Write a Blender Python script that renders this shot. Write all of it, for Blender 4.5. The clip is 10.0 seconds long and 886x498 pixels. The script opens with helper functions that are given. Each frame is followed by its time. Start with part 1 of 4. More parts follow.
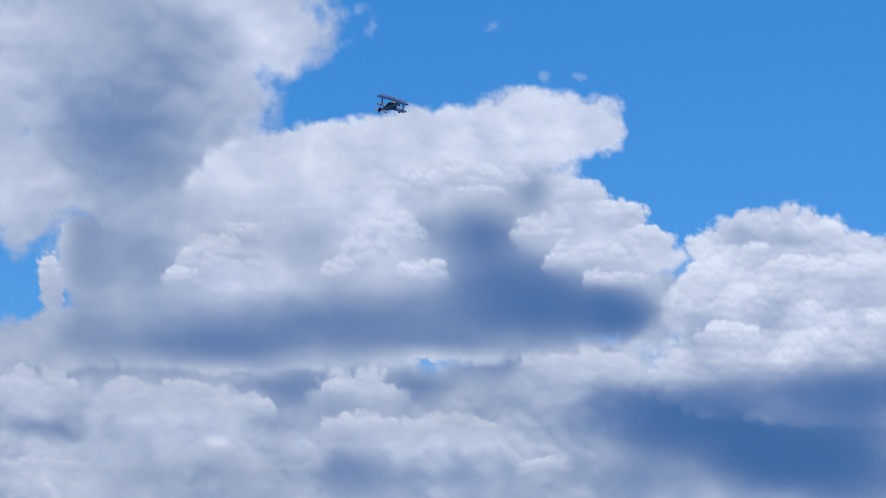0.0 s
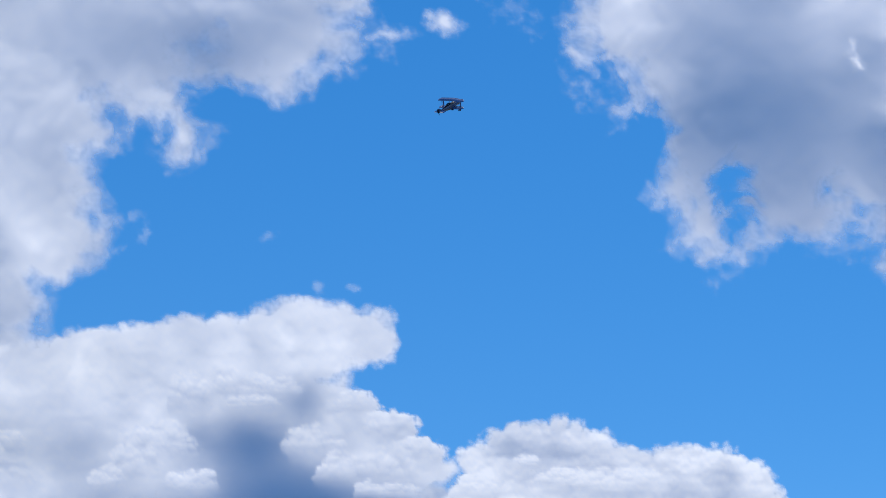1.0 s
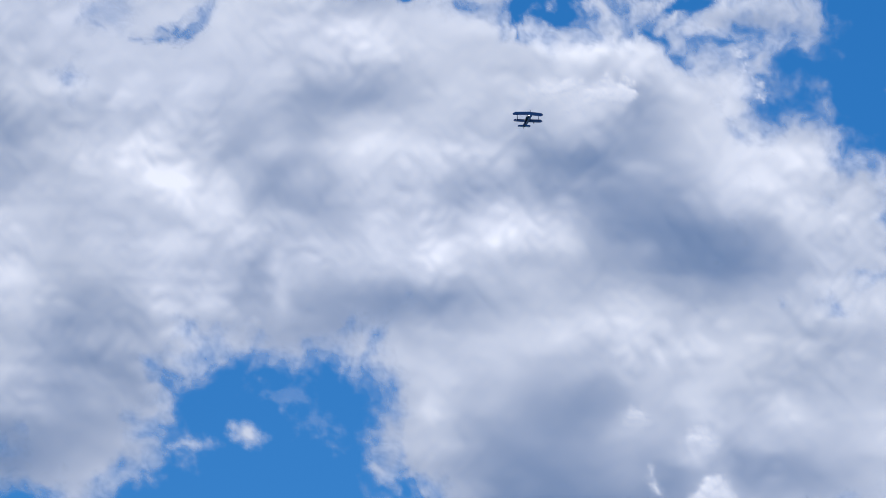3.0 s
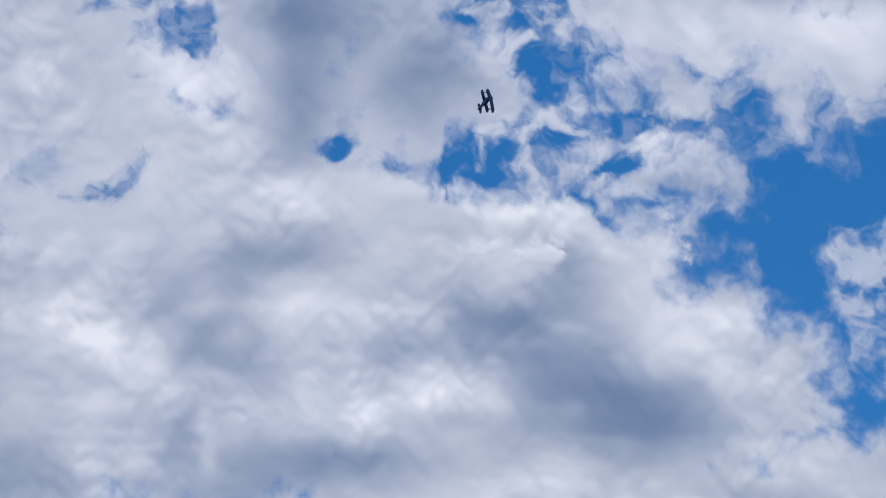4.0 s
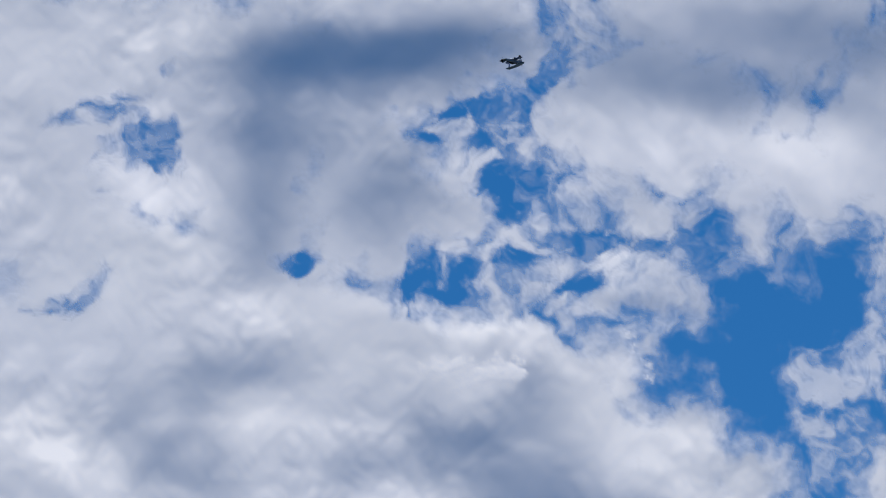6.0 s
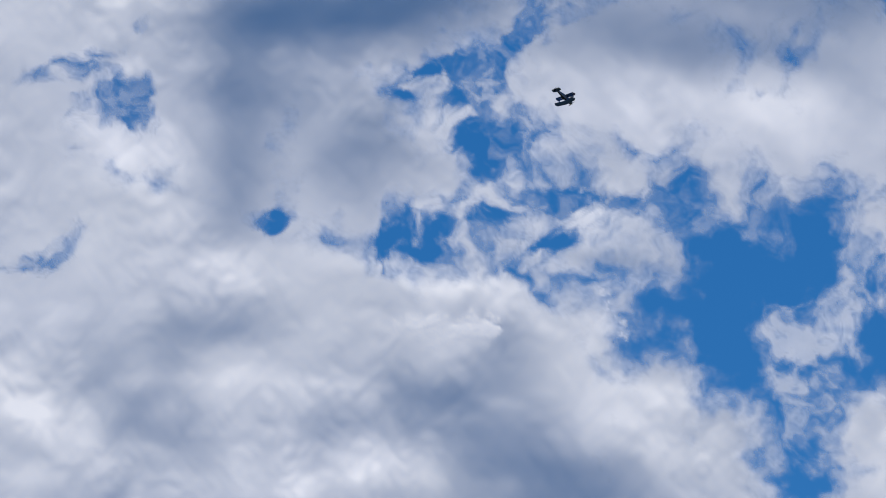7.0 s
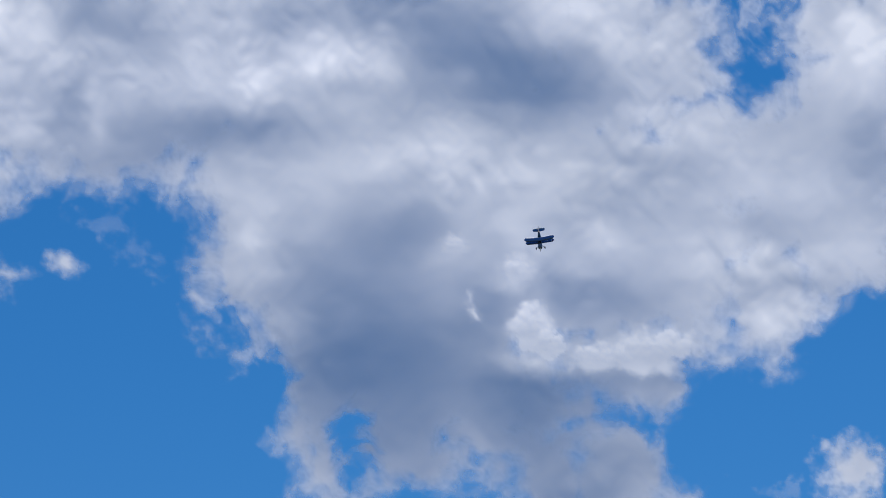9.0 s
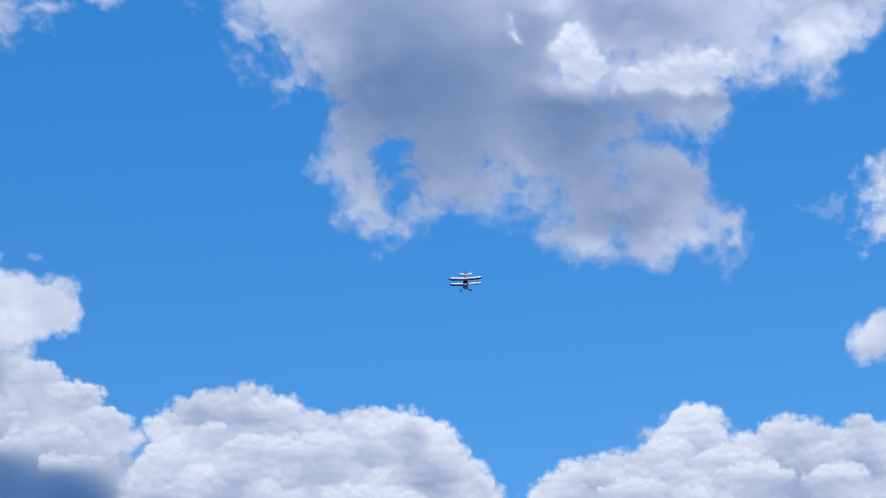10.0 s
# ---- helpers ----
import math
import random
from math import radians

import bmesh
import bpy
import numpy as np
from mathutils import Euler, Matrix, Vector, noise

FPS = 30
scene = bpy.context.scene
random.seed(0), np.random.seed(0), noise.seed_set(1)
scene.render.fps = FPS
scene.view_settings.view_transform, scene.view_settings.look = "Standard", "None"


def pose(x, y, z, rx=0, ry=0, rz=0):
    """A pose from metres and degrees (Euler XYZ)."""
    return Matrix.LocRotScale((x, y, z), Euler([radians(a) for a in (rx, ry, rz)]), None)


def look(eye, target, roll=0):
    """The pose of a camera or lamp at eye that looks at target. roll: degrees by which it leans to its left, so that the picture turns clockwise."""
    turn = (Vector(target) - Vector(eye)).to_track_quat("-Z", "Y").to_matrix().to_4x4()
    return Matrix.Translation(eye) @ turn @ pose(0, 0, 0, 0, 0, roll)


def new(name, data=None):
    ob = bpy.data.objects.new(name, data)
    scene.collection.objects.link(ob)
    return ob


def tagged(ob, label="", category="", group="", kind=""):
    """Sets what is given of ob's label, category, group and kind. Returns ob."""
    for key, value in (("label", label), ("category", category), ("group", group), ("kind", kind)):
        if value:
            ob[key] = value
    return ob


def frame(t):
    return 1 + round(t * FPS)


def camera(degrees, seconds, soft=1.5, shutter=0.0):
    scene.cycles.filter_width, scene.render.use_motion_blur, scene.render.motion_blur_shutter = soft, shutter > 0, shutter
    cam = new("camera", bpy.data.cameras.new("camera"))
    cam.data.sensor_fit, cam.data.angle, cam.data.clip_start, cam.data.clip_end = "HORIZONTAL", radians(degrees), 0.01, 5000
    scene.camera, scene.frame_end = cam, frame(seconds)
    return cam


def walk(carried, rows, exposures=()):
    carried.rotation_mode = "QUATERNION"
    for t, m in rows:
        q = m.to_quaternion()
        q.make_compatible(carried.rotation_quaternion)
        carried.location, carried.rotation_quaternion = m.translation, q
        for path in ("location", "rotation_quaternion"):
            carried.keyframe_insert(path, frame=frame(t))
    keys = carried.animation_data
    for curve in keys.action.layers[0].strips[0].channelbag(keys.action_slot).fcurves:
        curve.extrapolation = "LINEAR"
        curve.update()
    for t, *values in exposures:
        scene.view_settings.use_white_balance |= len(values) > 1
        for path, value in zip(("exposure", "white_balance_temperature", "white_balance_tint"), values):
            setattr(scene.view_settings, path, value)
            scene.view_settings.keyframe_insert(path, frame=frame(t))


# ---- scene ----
# ---- camera: a hand-held camera on the grass pans and tilts after the aeroplane ----
cam = camera(24.0, 10.0, soft=0.9)
EYE = (0.0, 0.0, 1.7)


def aim(bearing, height, roll):
    """The camera's pose for a bearing from north, a height over the horizon and a roll, in degrees."""
    return pose(*EYE, 90 + height, 0, -bearing) @ pose(0, 0, 0, 0, 0, roll)


PATH = [
    (0, -13.358, 17.455, 3.409),
    (0.5, -9.816, 20.126, 2.692),
    (1, -7.006, 23.527, 2.036),
    (1.5, -5.776, 26.623, 1.33),
    (2, -4.486, 29.692, 1.53),
    (2.5, -2.316, 32.508, 1.443),
    (3, -1.197, 35.043, 1.203),
    (3.2, -0.894, 36.195, 1.016),
    (4.3, 1.693, 40.995, 0.006),
    (4.5, 1.747, 41.889, 0.184),
    (5, 2.484, 41.796, -0.211),
    (6.3, 2.658, 42.806, -0.431),
    (6.5, 2.767, 42.327, -0.56),
    (7, 3.515, 41.49, -0.947),
    (7.5, 5.391, 39.546, -1.882),
    (8, 6.296, 36.844, -2.324),
    (8.5, 6.376, 32.564, -2.072),
    (9, 4.649, 30.263, -2.154),
    (9.5, 4.273, 27.262, -2.405),
    (10, 3, 22.754, -2.593),
]
walk(cam, [(t, aim(b, h, r)) for t, b, h, r in PATH], exposures=[(0, -0.06, 6400, 10), (0.5, -0.02, 6450, 10), (1, 0.05, 6420, 10), (1.5, 0.13, 6450, 10), (2, 0.12, 6500, 10), (2.5, -0.03, 6550, 10), (3.2, -0.17, 6700, 10), (4.5, -0.34, 6850, 10), (8.0, -0.37, 6850, 10), (8.5, -0.41, 6650, 10), (9.5, -0.22, 6450, 10), (10, -0.02, 6450, 10)])

# ---- world, sun ----
SUN_HEIGHT, SUN_BEARING = 62.0, 12.0
world = bpy.data.worlds.new("world")
scene.world = world
world.use_nodes = True
wn = world.node_tree.nodes
sky = wn.new("ShaderNodeTexSky")
sky.sky_type, sky.sun_disc = "NISHITA", False
sky.sun_elevation, sky.sun_rotation = radians(SUN_HEIGHT), radians(SUN_BEARING)
sky.air_density, sky.dust_density, sky.ozone_density = 1.0, 0.0, 5.0
clear = wn.new("ShaderNodeHueSaturation")
clear.inputs["Saturation"].default_value = 1.3
world.node_tree.links.new(sky.outputs[0], clear.inputs["Color"])
world.node_tree.links.new(clear.outputs[0], wn["Background"].inputs[0])
wn["Background"].inputs[1].default_value = 0.12

sun_data = bpy.data.lights.new("sun", "SUN")
sun_data.energy, sun_data.angle, sun_data.color = 3.9, radians(0.53), (1.0, 0.97, 0.93)
sun = new("sun", sun_data)
a, e = radians(SUN_BEARING), radians(SUN_HEIGHT)
sun.matrix_world = look((0, 0, 0), (-math.sin(a) * math.cos(e), -math.cos(a) * math.cos(e), -math.sin(e)))


# ---- materials ----
def material(name):
    m = bpy.data.materials.new(name)
    m.use_nodes = True
    n = m.node_tree.nodes
    n.clear()
    return m, n, m.node_tree.links


def maths(n, l, op, a, b=None, clamp=False):
    node = n.new("ShaderNodeMath")
    node.operation, node.use_clamp = op, clamp
    for i, v in enumerate((a, b)):
        if v is None:
            continue
        if isinstance(v, (int, float)):
            node.inputs[i].default_value = v
        else:
            l.new(v, node.inputs[i])
    return node.outputs[0]


def cloud_material(name, grain, fine):
    """A cloud: lit parts pass the sun on, painted shade mixes in a belly tinted with blue haze; the rim frays out."""
    m, n, l = material(name)
    cover, shade = n.new("ShaderNodeAttribute"), n.new("ShaderNodeAttribute")
    cover.attribute_name, shade.attribute_name = "cover", "shade"
    place = n.new("ShaderNodeTexCoord")
    big, small = n.new("ShaderNodeTexNoise"), n.new("ShaderNodeTexNoise")
    for node, size, detail in ((big, 0.022, 5.0), (small, 0.09, 6.0)):
        node.inputs["Scale"].default_value, node.inputs["Detail"].default_value = size, detail
        l.new(place.outputs["Object"], node.inputs["Vector"])
    ragged = maths(n, l, "ADD", maths(n, l, "SUBTRACT", big.outputs[0], 0.5), maths(n, l, "MULTIPLY", maths(n, l, "SUBTRACT", small.outputs[0], 0.5), 0.5))
    edge = maths(n, l, "ADD", cover.outputs["Fac"], maths(n, l, "MULTIPLY", ragged, fine))
    soft = n.new("ShaderNodeMapRange")
    soft.interpolation_type = "SMOOTHSTEP"
    soft.inputs["From Min"].default_value, soft.inputs["From Max"].default_value = 0.05, 1.25
    l.new(edge, soft.inputs["Value"])
    # the painted self-shade, with a random grain, decides how lit each place looks
    deep = maths(n, l, "MAXIMUM", maths(n, l, "ADD", shade.outputs["Fac"], maths(n, l, "MULTIPLY", ragged, grain)), 0.0)
    lit_share = maths(n, l, "POWER", 0.3679, deep)
    through_sun = n.new("ShaderNodeBsdfTranslucent")
    through_sun.inputs["Color"].default_value = (0.762, 0.755, 0.78, 1)
    # the blue of both belly colours is painted-in haze of distance
    haze_scatter, haze_seep, shaded_inside = n.new("ShaderNodeBsdfDiffuse"), n.new("ShaderNodeBsdfTranslucent"), n.new("ShaderNodeAddShader")
    haze_scatter.inputs["Color"].default_value = (0.255, 0.42, 0.68, 1)
    haze_seep.inputs["Color"].default_value = (0.016, 0.061, 0.158, 1)
    l.new(haze_scatter.outputs[0], shaded_inside.inputs[0])
    l.new(haze_seep.outputs[0], shaded_inside.inputs[1])
    body, out_mix, clear_air, out = n.new("ShaderNodeMixShader"), n.new("ShaderNodeMixShader"), n.new("ShaderNodeBsdfTransparent"), n.new("ShaderNodeOutputMaterial")
    l.new(lit_share, body.inputs[0])
    l.new(shaded_inside.outputs[0], body.inputs[1])
    l.new(through_sun.outputs[0], body.inputs[2])
    l.new(soft.outputs[0], out_mix.inputs[0])
    l.new(clear_air.outputs[0], out_mix.inputs[1])
    l.new(body.outputs[0], out_mix.inputs[2])
    l.new(out_mix.outputs[0], out.inputs[0])
    return m


def paint(name, color, rough=0.5, metal=0.0, coat=0.05, grain=0.12):
    """Doped fabric or sheet metal: a coat of paint with faint stains and fine relief."""
    m, n, l = material(name)
    bsdf, out = n.new("ShaderNodeBsdfPrincipled"), n.new("ShaderNodeOutputMaterial")
    place, blotch, fine, ramp, bump = n.new("ShaderNodeTexCoord"), n.new("ShaderNodeTexNoise"), n.new("ShaderNodeTexNoise"), n.new("ShaderNodeMixRGB"), n.new("ShaderNodeBump")
    for node, size in ((blotch, 1.7), (fine, 24.0)):
        node.inputs["Scale"].default_value, node.inputs["Detail"].default_value = size, 4.0
        l.new(place.outputs["Object"], node.inputs["Vector"])
    ramp.inputs[1].default_value = (*[c * (1 - grain) for c in color], 1)
    ramp.inputs[2].default_value = (*[min(1, c * (1 + grain)) for c in color], 1)
    l.new(blotch.outputs[0], ramp.inputs[0])
    l.new(ramp.outputs[0], bsdf.inputs["Base Color"])
    bump.inputs["Strength"].default_value, bump.inputs["Distance"].default_value = 0.08, 0.01
    l.new(fine.outputs[0], bump.inputs["Height"])
    l.new(bump.outputs[0], bsdf.inputs["Normal"])
    bsdf.inputs["Roughness"].default_value, bsdf.inputs["Metallic"].default_value, bsdf.inputs["Coat Weight"].default_value = rough, metal, coat
    bsdf.inputs["Specular IOR Level"].default_value = 0.1
    l.new(bsdf.outputs[0], out.inputs[0])
    return m


CLOUD = cloud_material("cloud_droplets", 0.12, 0.28)
BLUE = paint("blue_paint", (0.10, 0.19, 0.42))
NAVY = paint("navy_paint", (0.014, 0.022, 0.06))
WHITE = paint("white_paint", (0.78, 0.78, 0.76))
GREY = paint("pale_grey_paint", (0.24, 0.27, 0.38))
PALE_BLUE = paint("pale_blue_paint", (0.16, 0.24, 0.46))
RED = paint("red_paint", (0.45, 0.03, 0.03))
SILVER = paint("bare_metal", (0.55, 0.56, 0.58), 0.35, 0.9, 0.0)
RUBBER = paint("tyre_rubber", (0.02, 0.02, 0.02), 0.8, 0.0, 0.0)
WOOD = paint("varnished_wood", (0.10, 0.05, 0.025), 0.3)


def grass_material():
    m = paint("mown_grass", (0.04, 0.046, 0.03), 0.9, 0.0, 0.0, 0.35)
    return m


def glass_material():
    m, n, l = material("tinted_canopy")
    bsdf, out = n.new("ShaderNodeBsdfPrincipled"), n.new("ShaderNodeOutputMaterial")
    bsdf.inputs["Base Color"].default_value, bsdf.inputs["Roughness"].default_value = (0.05, 0.07, 0.09, 1), 0.05
    bsdf.inputs["Transmission Weight"].default_value = 0.6
    l.new(bsdf.outputs[0], out.inputs[0])
    return m


GLASS = glass_material()

# ---- the ground: one sheet of grass out to the horizon ----
bm = bmesh.new()
rings, spokes = (0, 3, 12, 50, 200, 800, 2400, 4800), 64
rows_ = []
for r in rings[1:]:
    rows_.append([bm.verts.new((r * math.cos(k * math.tau / spokes), r * math.sin(k * math.tau / spokes), 0.05 * noise.noise((r * math.cos(k), r * math.sin(k), 0)) if r < 60 else 0)) for k in range(spokes)])
hub = bm.verts.new((0, 0, 0))
for k in range(spokes):
    bm.faces.new((hub, rows_[0][k], rows_[0][(k + 1) % spokes]))
    for i in range(len(rows_) - 1):
        bm.faces.new((rows_[i][k], rows_[i + 1][k], rows_[i + 1][(k + 1) % spokes], rows_[i][(k + 1) % spokes]))
mesh = bpy.data.meshes.new("ground")
bm.to_mesh(mesh)
bm.free()
mesh.materials.append(grass_material())
tagged(new("ground", mesh), "flat mown grass airfield out to the horizon", "ground", kind="structure")

# ---- clouds ----
# A cloud is a heap of puffs. Places are given on a chart of the sky in hundredths of a radian-like
# units: x to the right, y down, round the direction 33 degrees over the northern horizon.
CHART, MIDDLE = 3688.4, radians(33.0)
LATTICE = np.random.RandomState(7).rand(256, 256) * 2 * np.pi


def gradient_noise(x, y):
    xi, yi = np.floor(x).astype(int), np.floor(y).astype(int)
    fx, fy = x - xi, y - yi
    sx, sy = fx * fx * fx * (fx * (fx * 6 - 15) + 10), fy * fy * fy * (fy * (fy * 6 - 15) + 10)

    def corner(i, j):
        angle = LATTICE[(xi + i) % 256, (yi + j) % 256]
        return np.cos(angle) * (fx - i) + np.sin(angle) * (fy - j)

    low = corner(0, 0) * (1 - sx) + corner(1, 0) * sx
    high = corner(0, 1) * (1 - sx) + corner(1, 1) * sx
    return (low * (1 - sy) + high * sy) * 1.5


def fractal(x, y, size, octaves, gain=0.5, shift=0.0):
    total, weight = 0.0, 1.0
    for k in range(octaves):
        total = total + weight * gradient_noise(x / size + shift + 17.3 * k, y / size - shift + 9.1 * k)
        size, weight = size / 2.03, weight * gain
    return total


def domes(x, y, size, shift):
    """Heads like those of a cauliflower: round domes of about that size, 0 at their feet, 1 on top."""
    gx, gy = x / size + shift, y / size + shift * 1.7
    xi, yi = np.floor(gx).astype(int), np.floor(gy).astype(int)
    best = np.full_like(x, 9.0)
    for i in (-1, 0, 1):
        for j in (-1, 0, 1):
            cx, cy = xi + i, yi + j
            px = cx + 0.15 + 0.7 * LATTICE[cx % 256, cy % 256] / 6.2832
            py = cy + 0.15 + 0.7 * LATTICE[(cx + 91) % 256, (cy + 37) % 256] / 6.2832
            best = np.minimum(best, (gx - px) ** 2 + (gy - py) ** 2)
    return np.maximum(0.0, 1 - best / 0.9)


def billows(x, y, size, octaves, gain=0.55, shift=0.0):
    """Rounded lumps with sharp creases between them, at several sizes; about 0.6 on the mean."""
    total, weight = 0.0, 1.0
    for k in range(octaves):
        total = total + weight * (np.sqrt(gradient_noise(x / size + shift + 13.7 * k, y / size - shift + 5.9 * k) ** 2 + 0.02) - 0.14)
        size, weight = size / 2.1, weight * gain
    return total


def oval(x, y, p):
    """How far from the middle of an oval (x, y, half width, half height, turn in degrees) a place lies: 1 on its rim."""
    c, s = math.cos(radians(p[4])), math.sin(radians(p[4]))
    dx, dy = x - p[0], y - p[1]
    u, v = (c * dx + s * dy) / p[2], (c * dy - s * dx) / p[3]
    return np.sqrt(u * u + v * v)


# the whole sky's grid; the clouds are laid into it from the hindmost to the foremost
STEP = 3.0
SKY_X, SKY_Y = np.meshgrid(np.arange(-1960.0, 1300.0, STEP), np.arange(-1290.0, 1560.0, STEP))
# the second grid holds self-shade painted on the clouds, not their thickness
COVER, SHADE, SWELL = np.zeros_like(SKY_X), np.zeros_like(SKY_X), np.zeros_like(SKY_X)
OWNER = np.full(SKY_X.shape, -1)
HEAD = np.zeros(SKY_X.shape, int)
LABELS = []


def smooth(v):
    v = np.clip(v, 0, 1)
    return v * v * (3 - 2 * v)


def shade_from_above(inside, soft, reach):
    """Shade painted down a cloud's face: 0 at the top, near 1 once it is reach below."""
    filled, path, out = np.clip(inside / soft, 0, 1), np.zeros(inside.shape[1]), np.empty_like(inside)
    keep = math.exp(-STEP / reach)
    for k in range(len(inside)):
        path = (path + STEP / reach * filled[k]) * keep
        out[k] = path
    return out


def cloud(label, puffs, gaps=(), deep=(), crowns=(), base=0.35, ragged=30.0, size=110.0, soft=34.0, grain=0.5, heads=0.0, head_size=90.0, lee=0.0, thin=(), wisps=0.0, puffed=0.0, puff_size=150.0,
          sink=0.0, reach=140.0, rim=0.5, most=1.6, crown_base=0.12, crown_shade=0.75, crown_lump_shade=0.3, shift=0.0):
    """Lays one cloud into the sky. puffs and gaps: ovals of cloud and of clear air in it.
    deep: ovals with how much shade (below 0: light) is painted there. crowns: round heads painted before it, light
    above and dark below.
    thin: ovals where the cloud thins out softly, with how much. wisps: how torn its thin parts are. puffed: how
    strongly lumps are shaded onto its underside.
    heads: how far round heads stand out of the rim; lee: how much darker their sides away from the sun are painted;
    sink: how much darker the belly is painted."""
    pad = 90
    x0, x1 = min(p[0] - max(p[2:4]) for p in puffs) - pad, max(p[0] + max(p[2:4]) for p in puffs) + pad
    y0, y1 = min(p[1] - max(p[2:4]) for p in puffs) - pad, max(p[1] + max(p[2:4]) for p in puffs) + pad
    cols = slice(max(0, int((x0 - SKY_X[0, 0]) / STEP)), max(1, int((x1 - SKY_X[0, 0]) / STEP)))
    lines = slice(max(0, int((y0 - SKY_Y[0, 0]) / STEP)), max(1, int((y1 - SKY_Y[0, 0]) / STEP)))
    x, y = SKY_X[lines, cols], SKY_Y[lines, cols]
    wx = x + ragged * 0.9 * fractal(x, y, size * 1.3, 4, 0.55, shift + 3.1)
    wy = y + ragged * 0.9 * fractal(x, y, size * 1.3, 4, 0.55, shift + 8.6)

    gx = x + ragged * 0.5 * fractal(x, y, size * 1.5, 3, 0.45, shift + 3.1)
    gy = y + ragged * 0.5 * fractal(x, y, size * 1.5, 3, 0.45, shift + 8.6)

    def height(up):
        """The relief of the heads, seen a little further up the sky."""
        hx, hy = x + 0.30 * (wx - x), y - up + 0.30 * (wy - y)
        return domes(hx, hy, head_size, shift) + 0.55 * domes(hx, hy, head_size * 0.45, shift + 4) + 0.30 * domes(hx, hy, head_size * 0.2, shift + 9)

    def near(p, times):
        """The part of the grid round an oval."""
        m = times * max(p[2:4]) + 1.2 * ragged
        first, last = [max(0, int((v - m) / STEP)) for v in (p[1] - y[0, 0], p[0] - x[0, 0])], [max(0, int((v + m) / STEP) + 1) for v in (p[1] - y[0, 0], p[0] - x[0, 0])]
        return slice(first[0], last[0]), slice(first[1], last[1])

    total = np.zeros_like(x)
    for p in puffs:
        w = near(p, 2.5)
        total[w] += np.exp(np.clip((1 - oval(wx[w], wy[w], p)) * min(p[2], p[3]) / 12.0, -40, 40))
    inside = 12.0 * np.log(total + 1e-9)
    for p in gaps:
        inside = np.minimum(inside, (oval(wx, wy, p) - 1) * min(p[2], p[3]))
    inside = np.minimum(inside, 260.0)
    body = inside
    inside = inside + min(0.6 * soft, 30.0) * min(1.0, size / 90.0) + ragged * 0.45 * fractal(x, y, size * 0.5, 4, 0.6, shift + 1.7)
    shade = base + grain * (0.60 * fractal(gx, gy, size * 2.4, 3, 0.5, shift + 5.0) + 0.22 * fractal(gx, gy, size * 0.8, 4, 0.5, shift + 2.0) + 0.05 * fractal(gx, gy, size * 0.22, 2, 0.5, shift + 6.0))
    lump = height(0.0) if heads or lee else 0.95
    inside = inside + heads * 16.0 * (lump - 0.95)
    # sides of the heads away from the sun are painted darker
    if lee:
        shade = shade + lee * (0.9 * (height(head_size * 0.22) - lump) - 0.3 * (lump - 0.9))
    # belly shade painted on from the top downwards
    if sink:
        shade = shade + sink * shade_from_above(inside, soft, reach)
    # lumps are painted as lit tops and shaded creases, not built
    if puffed:
        def underside(up):
            return billows(x + 0.5 * (gx - x), y + 0.5 * (gy - y) - up, puff_size, 3, 0.48, shift + 11.0)

        low, patchy = underside(0.0), smooth(0.55 + 0.9 * fractal(x, y, size * 2.6, 2, 0.5, shift + 7.7))
        shade = shade + puffed * (0.35 + 0.65 * patchy) * (0.9 * (underside(0.12 * puff_size) - low) - 0.6 * (low - 0.36))
    # single patches of painted shade or light
    for p in deep:
        w = near(p, 2.2)
        r = oval(gx[w], gy[w], p)
        shade[w] += p[5] * np.exp(-1.2 * r * r)
    shade = np.maximum(shade, 0.0)
    head = np.zeros(x.shape, int)
    # heads get no relief: only their outline and painted light and shade
    for number, p in enumerate(crowns, 1):
        s = min(p[2], p[3])
        w = near(p, 1.7)
        cx, cy = (x + 0.4 * (wx - x))[w], (y + 0.4 * (wy - y))[w]

        def knobs(up):
            return domes(cx, cy - up, s * 0.85, shift + p[0]) + 0.55 * domes(cx, cy - up, s * 0.4, shift + p[1]) + 0.35 * domes(cx, cy - up, s * 0.18, shift + 5)

        knob = knobs(0.0)
        rise = (1 - oval(cx, cy, p)) * s + 0.32 * s * (knob - 0.95) + 0.16 * s * fractal(cx, cy, s * 0.9, 4, 0.6, shift + p[0])
        drop = (cy - p[1]) / p[3]
        veil = smooth(rise / (0.15 * s + 4.0)) * (1 - smooth((drop + 0.55) / 1.45))
        # painted light on top, darker towards the foot and under each knob
        inner = crown_base + crown_shade * np.clip(0.4 + 0.6 * drop, 0, 1) ** 1.2 + crown_lump_shade * (0.8 * (knobs(0.16 * s) - knob) - 0.35 * (knob - 0.95))
        shade[w] += (np.maximum(inner, 0) - shade[w]) * veil
        head[w][veil > 0.45] = number
        inside[w] = np.maximum(inside[w], np.where(rise > 0, np.minimum(rise * 2.0, 60.0), -50.0))
    # rims are painted lighter, as if more sun came through
    shade = shade * (1 - rim + rim * np.clip(inside / 70.0, 0, 1))
    thickness = inside / soft
    if thin or wisps:
        torn = fractal(x + 1.2 * (wx - x), y + 1.2 * (wy - y), size * 0.55, 5, 0.6, shift + 14.2)
    if thin:
        lost = np.zeros_like(x)
        for p in thin:
            w = near(p, 2.6)
            r = np.maximum(0.0, oval(x[w] + 0.7 * (wx - x)[w], y[w] + 0.7 * (wy - y)[w], p) + 0.4 * torn[w])
            lost[w] = np.maximum(lost[w], p[5] * np.exp(-0.75 * r * r))
        thickness = np.minimum(thickness, 1.5) - lost
